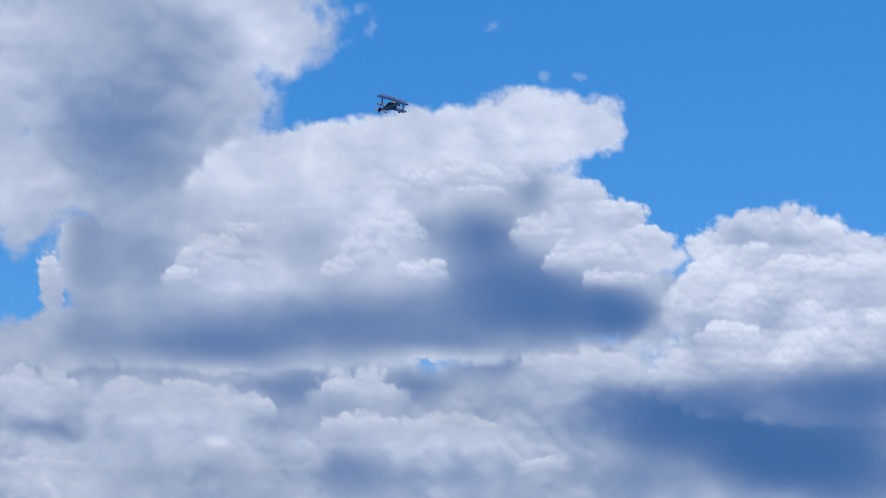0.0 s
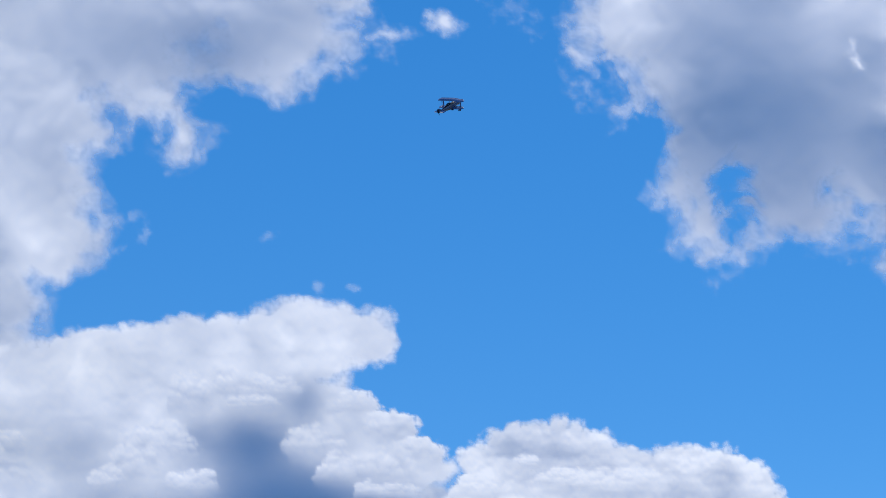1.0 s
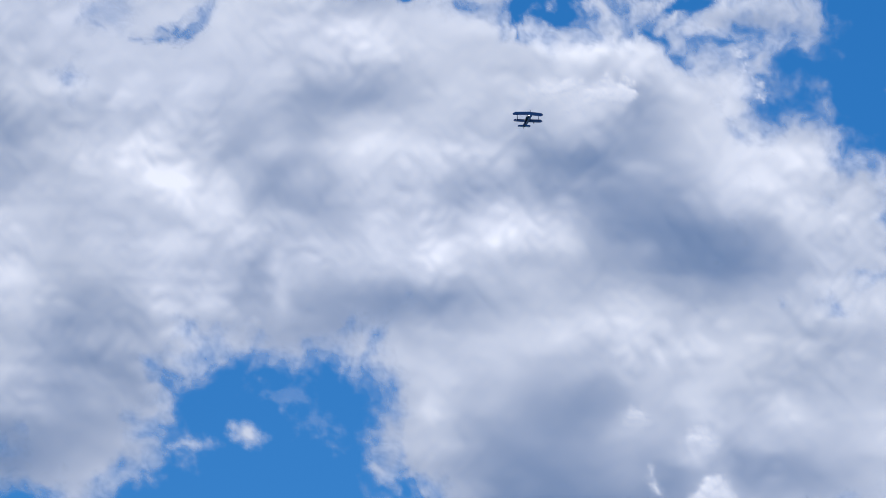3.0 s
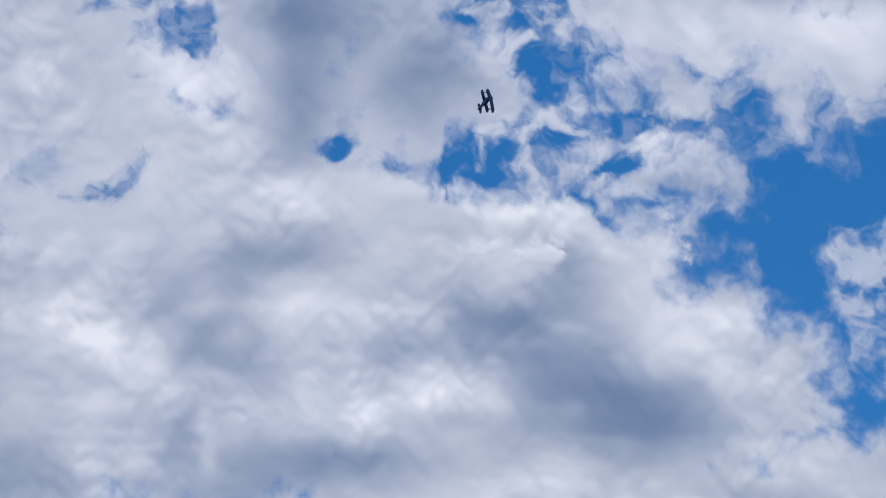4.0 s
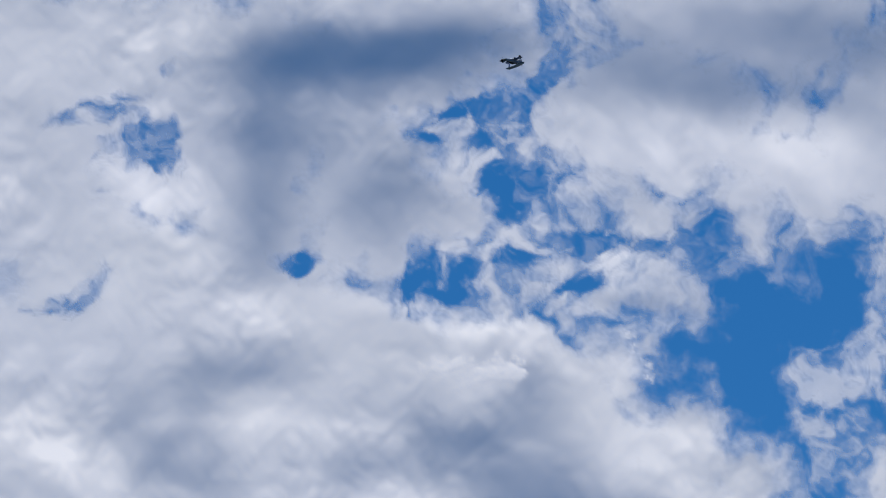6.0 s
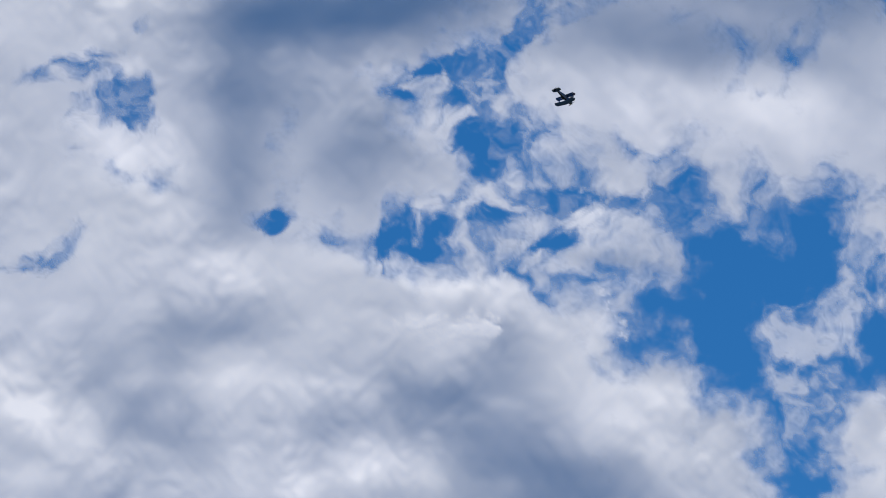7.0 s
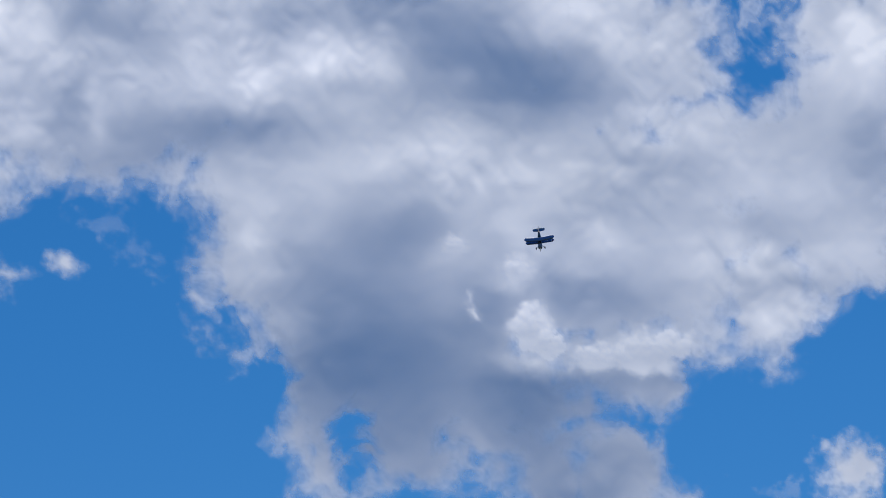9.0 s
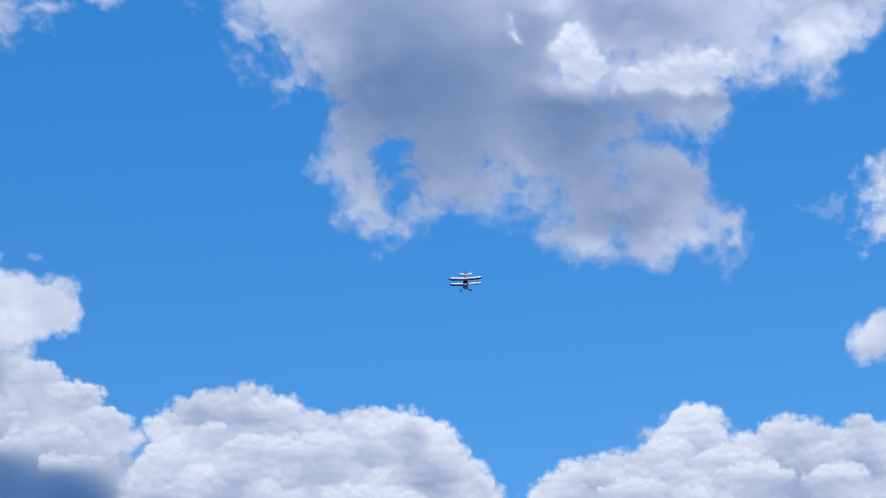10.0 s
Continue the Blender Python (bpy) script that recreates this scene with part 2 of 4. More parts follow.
    if wisps:
        thickness = thickness + wisps * torn * np.exp(-((thickness - 0.6) / 0.6) ** 2)
    cover = np.clip(thickness, 0, most)
    blend = smooth(thickness / 1.2) * min(1.0, most)
    swell = 32.0 * smooth(body / 240.0)
    COVER[lines, cols] = np.maximum(COVER[lines, cols], cover)
    SHADE[lines, cols] += (shade - SHADE[lines, cols]) * np.where(OWNER[lines, cols] < 0, 1.0, blend)
    SWELL[lines, cols] = np.maximum(SWELL[lines, cols], swell)
    part_of = OWNER[lines, cols]
    taken = (blend > 0.5) | ((part_of < 0) & (cover > 0))
    part_of[taken] = len(LABELS)
    HEAD[lines, cols][taken] = head[taken]
    LABELS.append(label)


def islands(grid):
    """Numbers the connected pieces of a grid of labels."""
    flat = np.arange(grid.size)
    same_x, same_y = grid[:, 1:] == grid[:, :-1], grid[1:] == grid[:-1]
    for _ in range(60):
        before = flat
        lab = flat.reshape(grid.shape).copy()
        low = np.minimum(lab[:, 1:], lab[:, :-1])
        lab[:, 1:] = np.where(same_x, np.minimum(lab[:, 1:], low), lab[:, 1:])
        lab[:, :-1] = np.where(same_x, np.minimum(lab[:, :-1], low), lab[:, :-1])
        low = np.minimum(lab[1:], lab[:-1])
        lab[1:] = np.where(same_y, np.minimum(lab[1:], low), lab[1:])
        lab[:-1] = np.where(same_y, np.minimum(lab[:-1], low), lab[:-1])
        flat = lab.ravel()
        roots = flat.copy()
        np.minimum.at(roots, before, flat)
        flat = roots[roots[roots[flat]]]
        if (flat == before).all():
            break
    return flat


def build_clouds(far):
    """Every cloud as a thing of its own: the swelling side that it turns to the ground, its heads and the shreds round it."""
    relief = SWELL.copy()
    for _ in range(3):
        for axis in (0, 1):
            run = np.cumsum(np.concatenate([np.repeat(np.take(relief, [0], axis), 13, axis), relief, np.repeat(np.take(relief, [-1], axis), 12, axis)], axis), axis)
            relief = (np.take(run, range(25, run.shape[axis]), axis) - np.take(run, range(run.shape[axis] - 25), axis)) / 25.0
    c, s = math.cos(MIDDLE), math.sin(MIDDLE)
    way = np.stack([SKY_X, CHART * c + SKY_Y * s, CHART * s - SKY_Y * c], -1)
    way /= np.linalg.norm(way, axis=-1, keepdims=True)
    co = (way * (far - relief * far / CHART)[..., None] + np.array(EYE)).reshape(-1, 3)
    h, w = SKY_X.shape
    index = np.arange(h * w).reshape(h, w)
    corners = np.stack([index[:-1, :-1], index[1:, :-1], index[1:, 1:], index[:-1, 1:]], -1)
    shown = (COVER.ravel()[corners] > 0).any(-1)
    owner = np.where(shown, OWNER.ravel()[corners].max(-1), -1)
    head = np.where(shown, HEAD[:-1, :-1], 0)
    piece = islands(owner * 100 + head)
    owner, head, quads = owner.ravel(), head.ravel(), corners.reshape(-1, 4)

    def shell(name, mine):
        used = np.unique(mine)
        back = np.zeros(h * w, int)
        back[used] = np.arange(len(used))
        mesh = bpy.data.meshes.new(name)
        mesh.from_pydata(co[used], [], back[mine].tolist())
        for key, values in (("cover", COVER), ("shade", SHADE)):
            mesh.attributes.new(key, "FLOAT", "POINT").data.foreach_set("value", values.ravel()[used].astype(np.float32))
        mesh.polygons.foreach_set("use_smooth", np.ones(len(mine), bool))
        mesh.materials.append(CLOUD)
        mesh.update()
        return new(name, mesh)

    things = {}
    for k, label in enumerate(LABELS):
        body = (owner == k) & (head == 0)
        if not body.any():
            continue
        names, counts = np.unique(piece[body], return_counts=True)
        thing = tagged(shell("cloud", quads[body & (piece == names[counts.argmax()])]), label, "cloud", "clouds in the sky")
        things[k] = thing
        loose = [n for n in names[counts < 25] if n != names[counts.argmax()]]
        for n, m in zip(names, counts):
            if 25 <= m < counts.max():
                shell("shred", quads[piece == n]).parent = thing
        for n in range(1, head[owner == k].max() + 1):
            mine = (owner == k) & (head == n)
            if mine.any():
                bits, sizes = np.unique(piece[mine], return_counts=True)
                shell("head", quads[piece == bits[sizes.argmax()]]).parent = thing
                loose += [bit for bit in bits if bit != bits[sizes.argmax()]]
        if loose:
            tagged(shell("wisp", quads[np.isin(piece, loose)]), kind="stuff").parent = thing
    return things


# where the blue shows through the clouds overhead
gap_thin_a = (
    (-429, -809, 66, 36, 4, 1.5), (-472, -865, 54, 48, -1, 1.1), (-384, -831, 30, 30, -1, 1.1), (-557, -847, 54, 20, 9, 0.8),
    (-373, -947, 24, 20, -2, 0.7), (-155, -606, 28, 20, 19, 0.85), (-122, -592, 22, 24, -1, 1.0), (-553, -528, 60, 28, -12, 1.1), (-516, -554, 32, 32, -1, 0.85),
    (-674, -550, 60, 50, -1, 0.55), (91, -824, 28, 20, -1, 1.15), (128, -862, 40, 22, -27, 1.1), (188, -877, 44, 32, -1, 1.25),
    (204, -820, 34, 52, -17, 1.4), (238, -760, 60, 36, 9, 1.5),
)
gap_thin_b = (
    (268, -885, 26, 34, 9, 0.75), (316, -968, 44, 24, -63, 0.8), (285, -932, 32, 26, -32, 0.6), (308, -682, 38, 44, -1, 0.65),
    (256, -715, 44, 26, -1, 0.7), (268, -624, 66, 18, -24, 0.85), (149, -593, 15, 40, 14, 0.75), (183, -620, 18, 36, 9, 0.8), (83, -568, 19, 36, 7, 1.05),
    (105, -620, 32, 24, -1, 0.6), (137, -545, 54, 14, -1, 0.6), (363, -569, 58, 14, -9, 0.8), (320, -494, 40, 13, 19, 0.8),
    (228, -582, 46, 20, -21, 0.6), (415, -651, 74, 16, 4, 0.85),
)
gap_thin_c = (
    (222, -791, 46, 44, -1, 1.05),
    (640, -685, 46, 24, -1, 0.9), (106, 518, 24, 46, 0, 1.3), (285, 519, 30, 26, 0, 1.1), (-132, 314, 40, 40, 1, 0.6),
    (-53, 411, 40, 60, 21, 0.7),
)
cloud(
    "bright white cloud with soft grey underside and wispy rim",
    puffs=(
        (512, -897, 240, 180, 1), (751, -798, 230, 140, 1), (939, -877, 160, 230, 1), (316, -849, 80, 65, 1),
        (336, -955, 50, 110, 21), (648, -1093, 380, 150, 1), (967, -637, 50, 110, 1), (688, -682, 70, 60, 1),
        (943, -700, 70, 140, 2), (1069, -641, 140, 180, 2), (389, -736, 120, 60, 11), (446, -658, 90, 60, 2),
        (496, -706, 130, 80, 2), (755, -918, 120, 80, 0),
    ),
    gaps=(),
    thin=gap_thin_a + gap_thin_b,
    deep=(
        (626, -953, 280, 60, 9, 1.12), (805, -1055, 280, 80, 1, 1.12), (523, -813, 160, 70, 1, -0.2), (803, -852, 120, 80, 1, -0.2),
    ),
    crowns=(), base=0.52, ragged=36, size=120, soft=85, grain=0.4, wisps=0.45, puffed=0.35, rim=0.12, shift=0)
cloud(
    "ragged white cloud shelf beside a blue gap",
    puffs=(
        (452, -562, 140, 62, 11), (524, -564, 75, 62, 1), (320, -569, 100, 50, -24), (473, -521, 90, 32, 1),
        (247, -660, 45, 32, 41), (248, -552, 50, 30, 0),
        (206, -680, 60, 34, 9), (314, -605, 70, 24, -16), (199, -799, 120, 130, -1), (202, -623, 140, 85, -1),
        (313, -698, 80, 90, -1),
        (333, -675, 110, 60, -2), (242, -590, 90, 40, -12), (415, -631, 110, 50, -2),
    ),
    gaps=(),
    thin=gap_thin_a + gap_thin_b,
    deep=(
        (483, -532, 90, 25, 6, 0.56),
    ),
    crowns=(), base=0.44, ragged=32, size=140, soft=80, grain=0.4, wisps=0.5, puffed=0.35, rim=0.12, shift=1.37)
cloud(
    "torn white cloud scraps in a blue gap",
    puffs=(
        (820, -407, 62, 55, 1), (804, -345, 52, 45, 1),
        (829, -376, 52, 66, -1), (893, -429, 50, 44, -2),
        (839, -265, 30, 60, 1), (851, -469, 36, 36, 1),
    ),
    gaps=(),
    deep=(),
    crowns=(), base=0.45, ragged=40, size=120, soft=85, grain=0.4, most=0.85, wisps=0.5, puffed=0.3, rim=0.12, shift=2.74)
deck_puffs_a = (
    (-868, 76, 340, 170, -1), (-1032, 244, 200, 120, -1), (-893, 371, 42, 65, -1), (-1112, 366, 95, 85, -1),
    (-1292, 186, 250, 250, -1), (-719, 241, 150, 75, -2), (-668, 203, 110, 90, -1), (-371, -180, 460, 225, -1),
    (-371, -10, 180, 78, -1), (-886, -260, 250, 300, -1), (-1018, 194, 180, 150, -1), (-744, 11, 205, 220, -1),
    (210, 68, 390, 330, -1), (-129, 149, 60, 130, -1), (-139, 280, 55, 32, -1), (-39, 309, 40, 60, -1),
    (201, 401, 220, 190, -2), (101, 560, 100, 60, -2),
)
deck_puffs_b = (
    (298, 513, 120, 80, -2), (32, 499, 60, 50, -2), (112, 174, 200, 270, 2), (-107, 173, 70, 130, 2),
    (-118, 317, 60, 40, 2), (464, 125, 400, 230, 2), (50, 485, 80, 60, 2), (70, 577, 50, 50, 2),
    (181, 466, 150, 120, 2), (313, 447, 150, 130, 2), (445, 571, 100, 120, 2), (579, 593, 100, 100, 2),
    (672, 625, 55, 28, 2), (424, 428, 130, 90, 2), (729, 247, 100, 90, 2), (577, 358, 135, 100, 2),
    (649, 409, 50, 45, 2), (842, 258, 110, 110, 2),
)
deck_puffs_c = (
    (813, 349, 50, 30, 2), (974, 137, 160, 120, 2), (568, 521, 60, 30, 2), (-60, -290, 540, 280, 2),
    (322, -259, 200, 210, 2), (227, -429, 240, 95, 2), (462, -385, 60, 70, 2), (555, -265, 120, 100, 2),
    (608, -155, 150, 130, 2), (1042, -155, 150, 200, 2), (960, 10, 320, 140, 2), (1167, -240, 160, 150, 2),
    (774, -7, 150, 100, 2), (547, -144, 150, 120, 2), (-306, -262, 480, 260, 1), (-464, -499, 300, 220, 1),
    (372, -437, 70, 60, 1), (545, -279, 110, 85, 1),
)
deck_puffs_d = (
    (-215, -536, 200, 130, 1), (-379, -892, 420, 220, 1), (-25, -966, 290, 130, 1), (1, -736, 130, 200, 1),
    (-200, -690, 140, 140, 1),
    (-785, 209, 110, 85, -1), (-1105, -48, 80, 60, 2),
   
    (552, -298, 85, 66, -1), (660, -239, 75, 66, -1), (732, -165, 45, 55, -1), (408, -426, 66, 48, -2),
    (958, -236, 88, 100, -1),
   
    (-517, -10, 155, 72, 0),
   
    (-592, 11, 90, 80, 0), (-805, 193, 100, 70, 0), (656, -62, 80, 60, -1), (794, 108, 90, 60, -1),
   
    (-633, 81, 70, 70, 1), (-621, -14, 95, 60, 1), (-194, 30, 62, 46, -1), (575, -39, 90, 70, -1),
    (878, 147, 110, 80, -1), (258, -1001, 60, 40, -2), (363, -1033, 34, 26, -2),
    (164, -751, 60, 80, 61), (13, -1094, 350, 120, 1), (-727, -778, 300, 400, 1),
    (88, -702, 110, 75, 0), (180, -679, 50, 36, 0), (133, -776, 40, 50, 0), (154, -453, 220, 62, 0),
    (243, -1000, 62, 62, 0), (356, -422, 120, 58, 0),
    (-637, 137, 80, 95, 1), (-413, -11, 230, 72, 1), (-121, 239, 60, 80, 1),
)
# shade painted on the broad cloud, oval by oval; below 0 it is painted light
deck_shade_a = (
    (301, -181, 210, 100, 24, 0.95), (412, -138, 110, 55, 9, 0.6), (208, -309, 140, 45, 4, 0.83), (287, -392, 60, 60, -2, 0.52),
    (-215, -404, 130, 40, -2, 0.52), (-313, -376, 40, 70, -2, 0.38), (-420, -334, 60, 80, -1, 0.3), (-307, -227, 120, 60, 14, 0.68),
    (-202, -32, 170, 50, -1, 0.75), (-410, -86, 90, 70, -1, 0.52), (-30, -223, 60, 60, -1, 0.38), (108, -257, 40, 40, -1, 0.3),
    (16, -742, 110, 110, -2, 0.9), (-194, -694, 70, 160, -2, 0.9), (-169, -829, 140, 50, -2, 0.75),
)
deck_shade_b = (
    (1014, -45, 70, 60, -1, 0.52), (493, -115, 80, 50, -1, 0.45), (-45, -35, 120, 40, -1, 0.45), (641, -774, 200, 60, -2, 0.22),
    (175, -399, 75, 24, -2, -0.35), (112, -509, 170, 26, 8, -0.4), (285, -474, 120, 30, 10, -0.35), (-188, -511, 130, 45, 3, -0.35),
    (-16, -425, 100, 50, -2, -0.25), (388, -375, 70, 70, 39, -0.15), (481, -276, 90, 70, 29, -0.2), (593, -238, 90, 80, 29, -0.15),
    (278, -293, 52, 18, 27, -0.5), (141, -143, 70, 30, -1, -0.3), (-8, -134, 120, 35, -11, -0.3),
)
deck_shade_c = (
    (-177, -160, 70, 50, -1, -0.2), (-172, -310, 130, 50, -1, -0.2), (-350, -58, 22, 45, 9, -0.45), (-444, -204, 60, 40, 19, -0.25),
    (-398, -525, 110, 120, -2, -0.2), (-405, -707, 80, 80, -2, -0.35), (-37, -813, 40, 60, -2, -0.25), (382, -796, 120, 60, -2, -0.25),
    (1004, -237, 90, 110, -1, -0.25), (87, 243, 150, 120, -1, 0.75), (170, 361, 170, 80, -1, 0.83), (52, 423, 120, 60, -1, 0.45),
    (500, 215, 80, 60, -1, 0.45), (185, 141, 90, 40, -1, 0.52), (329, 268, 60, 80, -1, 0.52),
)
deck_shade_d = (
    (619, 101, 60, 40, -1, 0.22), (668, 19, 80, 40, -1, 0.38), (572, 254, 90, 40, -1, 0.38), (1062, 41, 90, 50, -1, 0.38),
    (825, 127, 100, 40, -1, 0.22), (424, 428, 150, 40, -1, 0.75), (-332, 23, 120, 40, -1, 0.45), (182, 11, 140, 35, -1, -0.3),
    (465, 34, 160, 40, -1, -0.2), (-83, 146, 50, 60, -1, -0.4), (241, -41, 60, 40, -1, -0.2), (1026, -163, 120, 90, -2, -0.25),
    (718, -33, 80, 50, -1, -0.2), (549, 143, 50, 30, -1, -0.3), (830, 310, 90, 50, -1, -0.2),
)
deck_shade_e = (
    (755, 190, 100, 50, -1, -0.15), (396, 116, 60, 25, -1, -0.25), (-856, -320, 50, 60, 0, 0.52), (-683, 71, 130, 130, 0, 0.68),
    (-815, 243, 130, 70, 0, 0.6), (-856, -69, 80, 60, 0, -0.3), (-825, 72, 60, 40, 0, -0.25), (-613, -280, 110, 60, 0, -0.35),
    (-512, -230, 80, 50, 0, -0.25), (486, -271, 110, 60, 20, -0.1), (-9, -972, 260, 70, -2, 1.8), (93, -1007, 200, 50, -7, 1.2),
    (-213, -914, 70, 120, -2, 0.4), (-153, -968, 90, 90, -2, 0.9), (662, -1033, 260, 50, -2, 1.05),
)
deck_shade_f = (
    (-593, -957, 120, 80, -2, -0.2), (161, 486, 160, 90, 1, 0.75), (414, 489, 100, 80, 1, 0.83), (466, 633, 110, 50, 1, 0.6),
    (61, 374, 90, 80, 0, 0.45),
)
deck_shade_z = (
    (-903, 206, 220, 70, 1, 0.5), (-1086, 293, 120, 80, 1, 0.3),
    (269, 279, 210, 140, -1, 0.3), (572, 274, 160, 80, -1, 0.25), (657, 394, 120, 50, -1, 0.25),
    (539, 405, 140, 60, 0, 0.5), (556, 570, 140, 90, 1, 0.6), (301, 472, 200, 120, 1, 0.3), (159, 550, 80, 60, 1, 0.4),
)
cloud(
    "broad white and grey stratocumulus cloud with ragged hanging underside",
    puffs=deck_puffs_a + deck_puffs_b + deck_puffs_c + deck_puffs_d,
    gaps=(),
    thin=gap_thin_a + gap_thin_b + gap_thin_c,
    deep=deck_shade_a + deck_shade_b + deck_shade_c + deck_shade_d + deck_shade_e + deck_shade_f + deck_shade_z,
    crowns=(
        (195, -393, 70, 34, -10), (134, -417, 50, 28, 10),
    ), base=0.52, ragged=42, size=130, soft=66, grain=0.2, wisps=0.32, puffed=0.6, puff_size=120, rim=0.12, crown_base=0.3, crown_shade=0.5, shift=4.11)
cloud(
    "small white cloud turrets standing before the grey cloud",
    puffs=(
        (281, 167, 24, 16, -1), (266, 189, 34, 12, -1), (393, 205, 28, 20, -1), (383, 232, 36, 14, -1),
        (421, 322, 38, 40, -1), (432, 372, 90, 26, -1), (636, 349, 70, 34, -1), (554, 360, 60, 26, -1),
    ),
    crowns=(
        (281, 169, 34, 28, -1), (393, 207, 36, 34, -1), (636, 354, 90, 46, -1), (534, 366, 60, 34, -1),
        (419, 319, 46, 56, -1), (457, 347, 36, 34, -1),
    ), base=0.42, ragged=8, size=60, soft=40, grain=0.3, most=1.2, rim=0.0, crown_base=0.34, crown_shade=0.6, crown_lump_shade=0.4, shift=5.48)
cloud(
    "thin torn veil of cloud across a blue gap",
    puffs=(
        (303, -697, 50, 40, 0), (259, -916, 50, 40, -40), (265, -827, 30, 70, 20),
        (225, -763, 22, 60, -10), (-414, -815, 50, 16, -20), (395, -627, 90, 35, 0),
        (657, -619, 90, 40, 16), (-447, -887, 110, 60, 0), (-362, -800, 30, 20, 0), (-555, -537, 90, 40, 1),
        (284, -954, 50, 80, 21),
    ),
    gaps=(),
    deep=(),
    crowns=(), base=0.45, ragged=60, size=170, soft=150, grain=0.4, most=0.5, wisps=0.7, rim=0.1, shift=6.85)
cloud(
    "torn bright cloud filaments at the edge of a blue gap",
    puffs=(
        (457, -479, 20, 9, 20), (495, -413, 11, 16, -30), (475, -447, 7, 18, -35),
    ),
    gaps=(),
    deep=(),
    crowns=(), base=0.3, ragged=9, size=34, soft=18, grain=0.3, most=1.0, wisps=0.4, rim=0.1, shift=8.22)
cloud(
    "thin bright curl of cloud before the grey cloud",
    puffs=(
        (309, 256, 6, 18, 9), (317, 292, 14, 6, 29),
    ),
    gaps=(),
    deep=(),
    crowns=(), base=0.12, ragged=8, size=30, soft=16, grain=0.2, most=1.0, rim=0.1, shift=9.59)
cloud(
    "faint wispy cloud veil in the blue gap",
    puffs=(
        (-350, 135, 45, 26, 19), (-275, 180, 20, 12, 39),
    ),
    gaps=(),
    deep=(),
    crowns=(), base=0.35, ragged=34, size=60, soft=90, grain=0.3, most=0.3, rim=0.1, shift=10.96)
cloud(
    "faint white cloud shreds in clear sky",
    puffs=(
        (860, 608, 18, 15, 3), (901, 604, 15, 17, 3),
    ),
    gaps=(),
    deep=(),
    crowns=(), base=0.35, ragged=16, size=36, soft=40, grain=0.3, most=0.36, rim=0.1, shift=12.33)
cloud(
    "thin white cloud scrap under the cloud edge",
    puffs=(
        (-509, 218, 46, 15, -1),
    ),
    gaps=(),
    deep=(),
    crowns=(), base=0.35, ragged=10, size=40, soft=26, grain=0.3, most=0.8, rim=0.2, shift=13.7)
cloud(
    "small torn white cloud alone in the blue gap",
    puffs=(
        (-407, 195, 40, 23, 24),
    ),
    gaps=(),
    deep=(),
    crowns=(), base=0.35, ragged=9, size=40, soft=22, grain=0.3, rim=0.2, shift=15.07)
cloud(
    "tiny white cloud flecks beside the cloud bank",
    puffs=(
        (-995, 538, 14, 7, -33), (-963, 569, 7, 14, -3), (-1024, 601, 20, 7, -23),
    ),
    gaps=(),
    deep=(),
    crowns=(), base=0.3, ragged=7, size=30, soft=26, grain=0.2, most=0.4, rim=0.1, shift=16.44)
cloud(
    "tiny white cloud fleck over the cloud bank",
    puffs=(
        (-589, 672, 9, 8, -3), (-650, 675, 11, 12, -3), (-741, 579, 13, 6, -23),
    ),
    gaps=(),
    deep=(),
    crowns=(), base=0.3, ragged=7, size=30, soft=26, grain=0.2, most=0.4, rim=0.1, shift=17.81)
cloud(
    "tall grey and white cloud tower above the bank",
    puffs=(
        (-1480, 630, 300, 210, -3), (-1172, 576, 105, 75, -3), (-1239, 697, 85, 55, -3), (-1671, 858, 110, 120, -3),
        (-1900, 707, 200, 280, -3), (-1327, 787, 150, 80, -3), (-1440, 885, 170, 110, -3), (-1406, 472, 330, 130, -3),
        (-1178, 573, 120, 70, -2), (-1215, 477, 140, 90, -2), (-1217, 342, 150, 120, -2),
    ),
    gaps=(),
    deep=(
        (-1438, 763, 170, 120, -3, 0.98), (-1570, 704, 120, 90, -3, 0.56), (-1172, 576, 80, 70, -3, -0.35), (-1671, 858, 90, 80, -3, -0.35),
        (-1329, 592, 130, 80, -3, 0.56), (-1630, 538, 100, 40, -3, -0.3),
    ),
    crowns=(), base=0.56, ragged=30, size=110, soft=42, grain=0.4, puffed=0.5, puff_size=140, rim=0.2, shift=19.18)
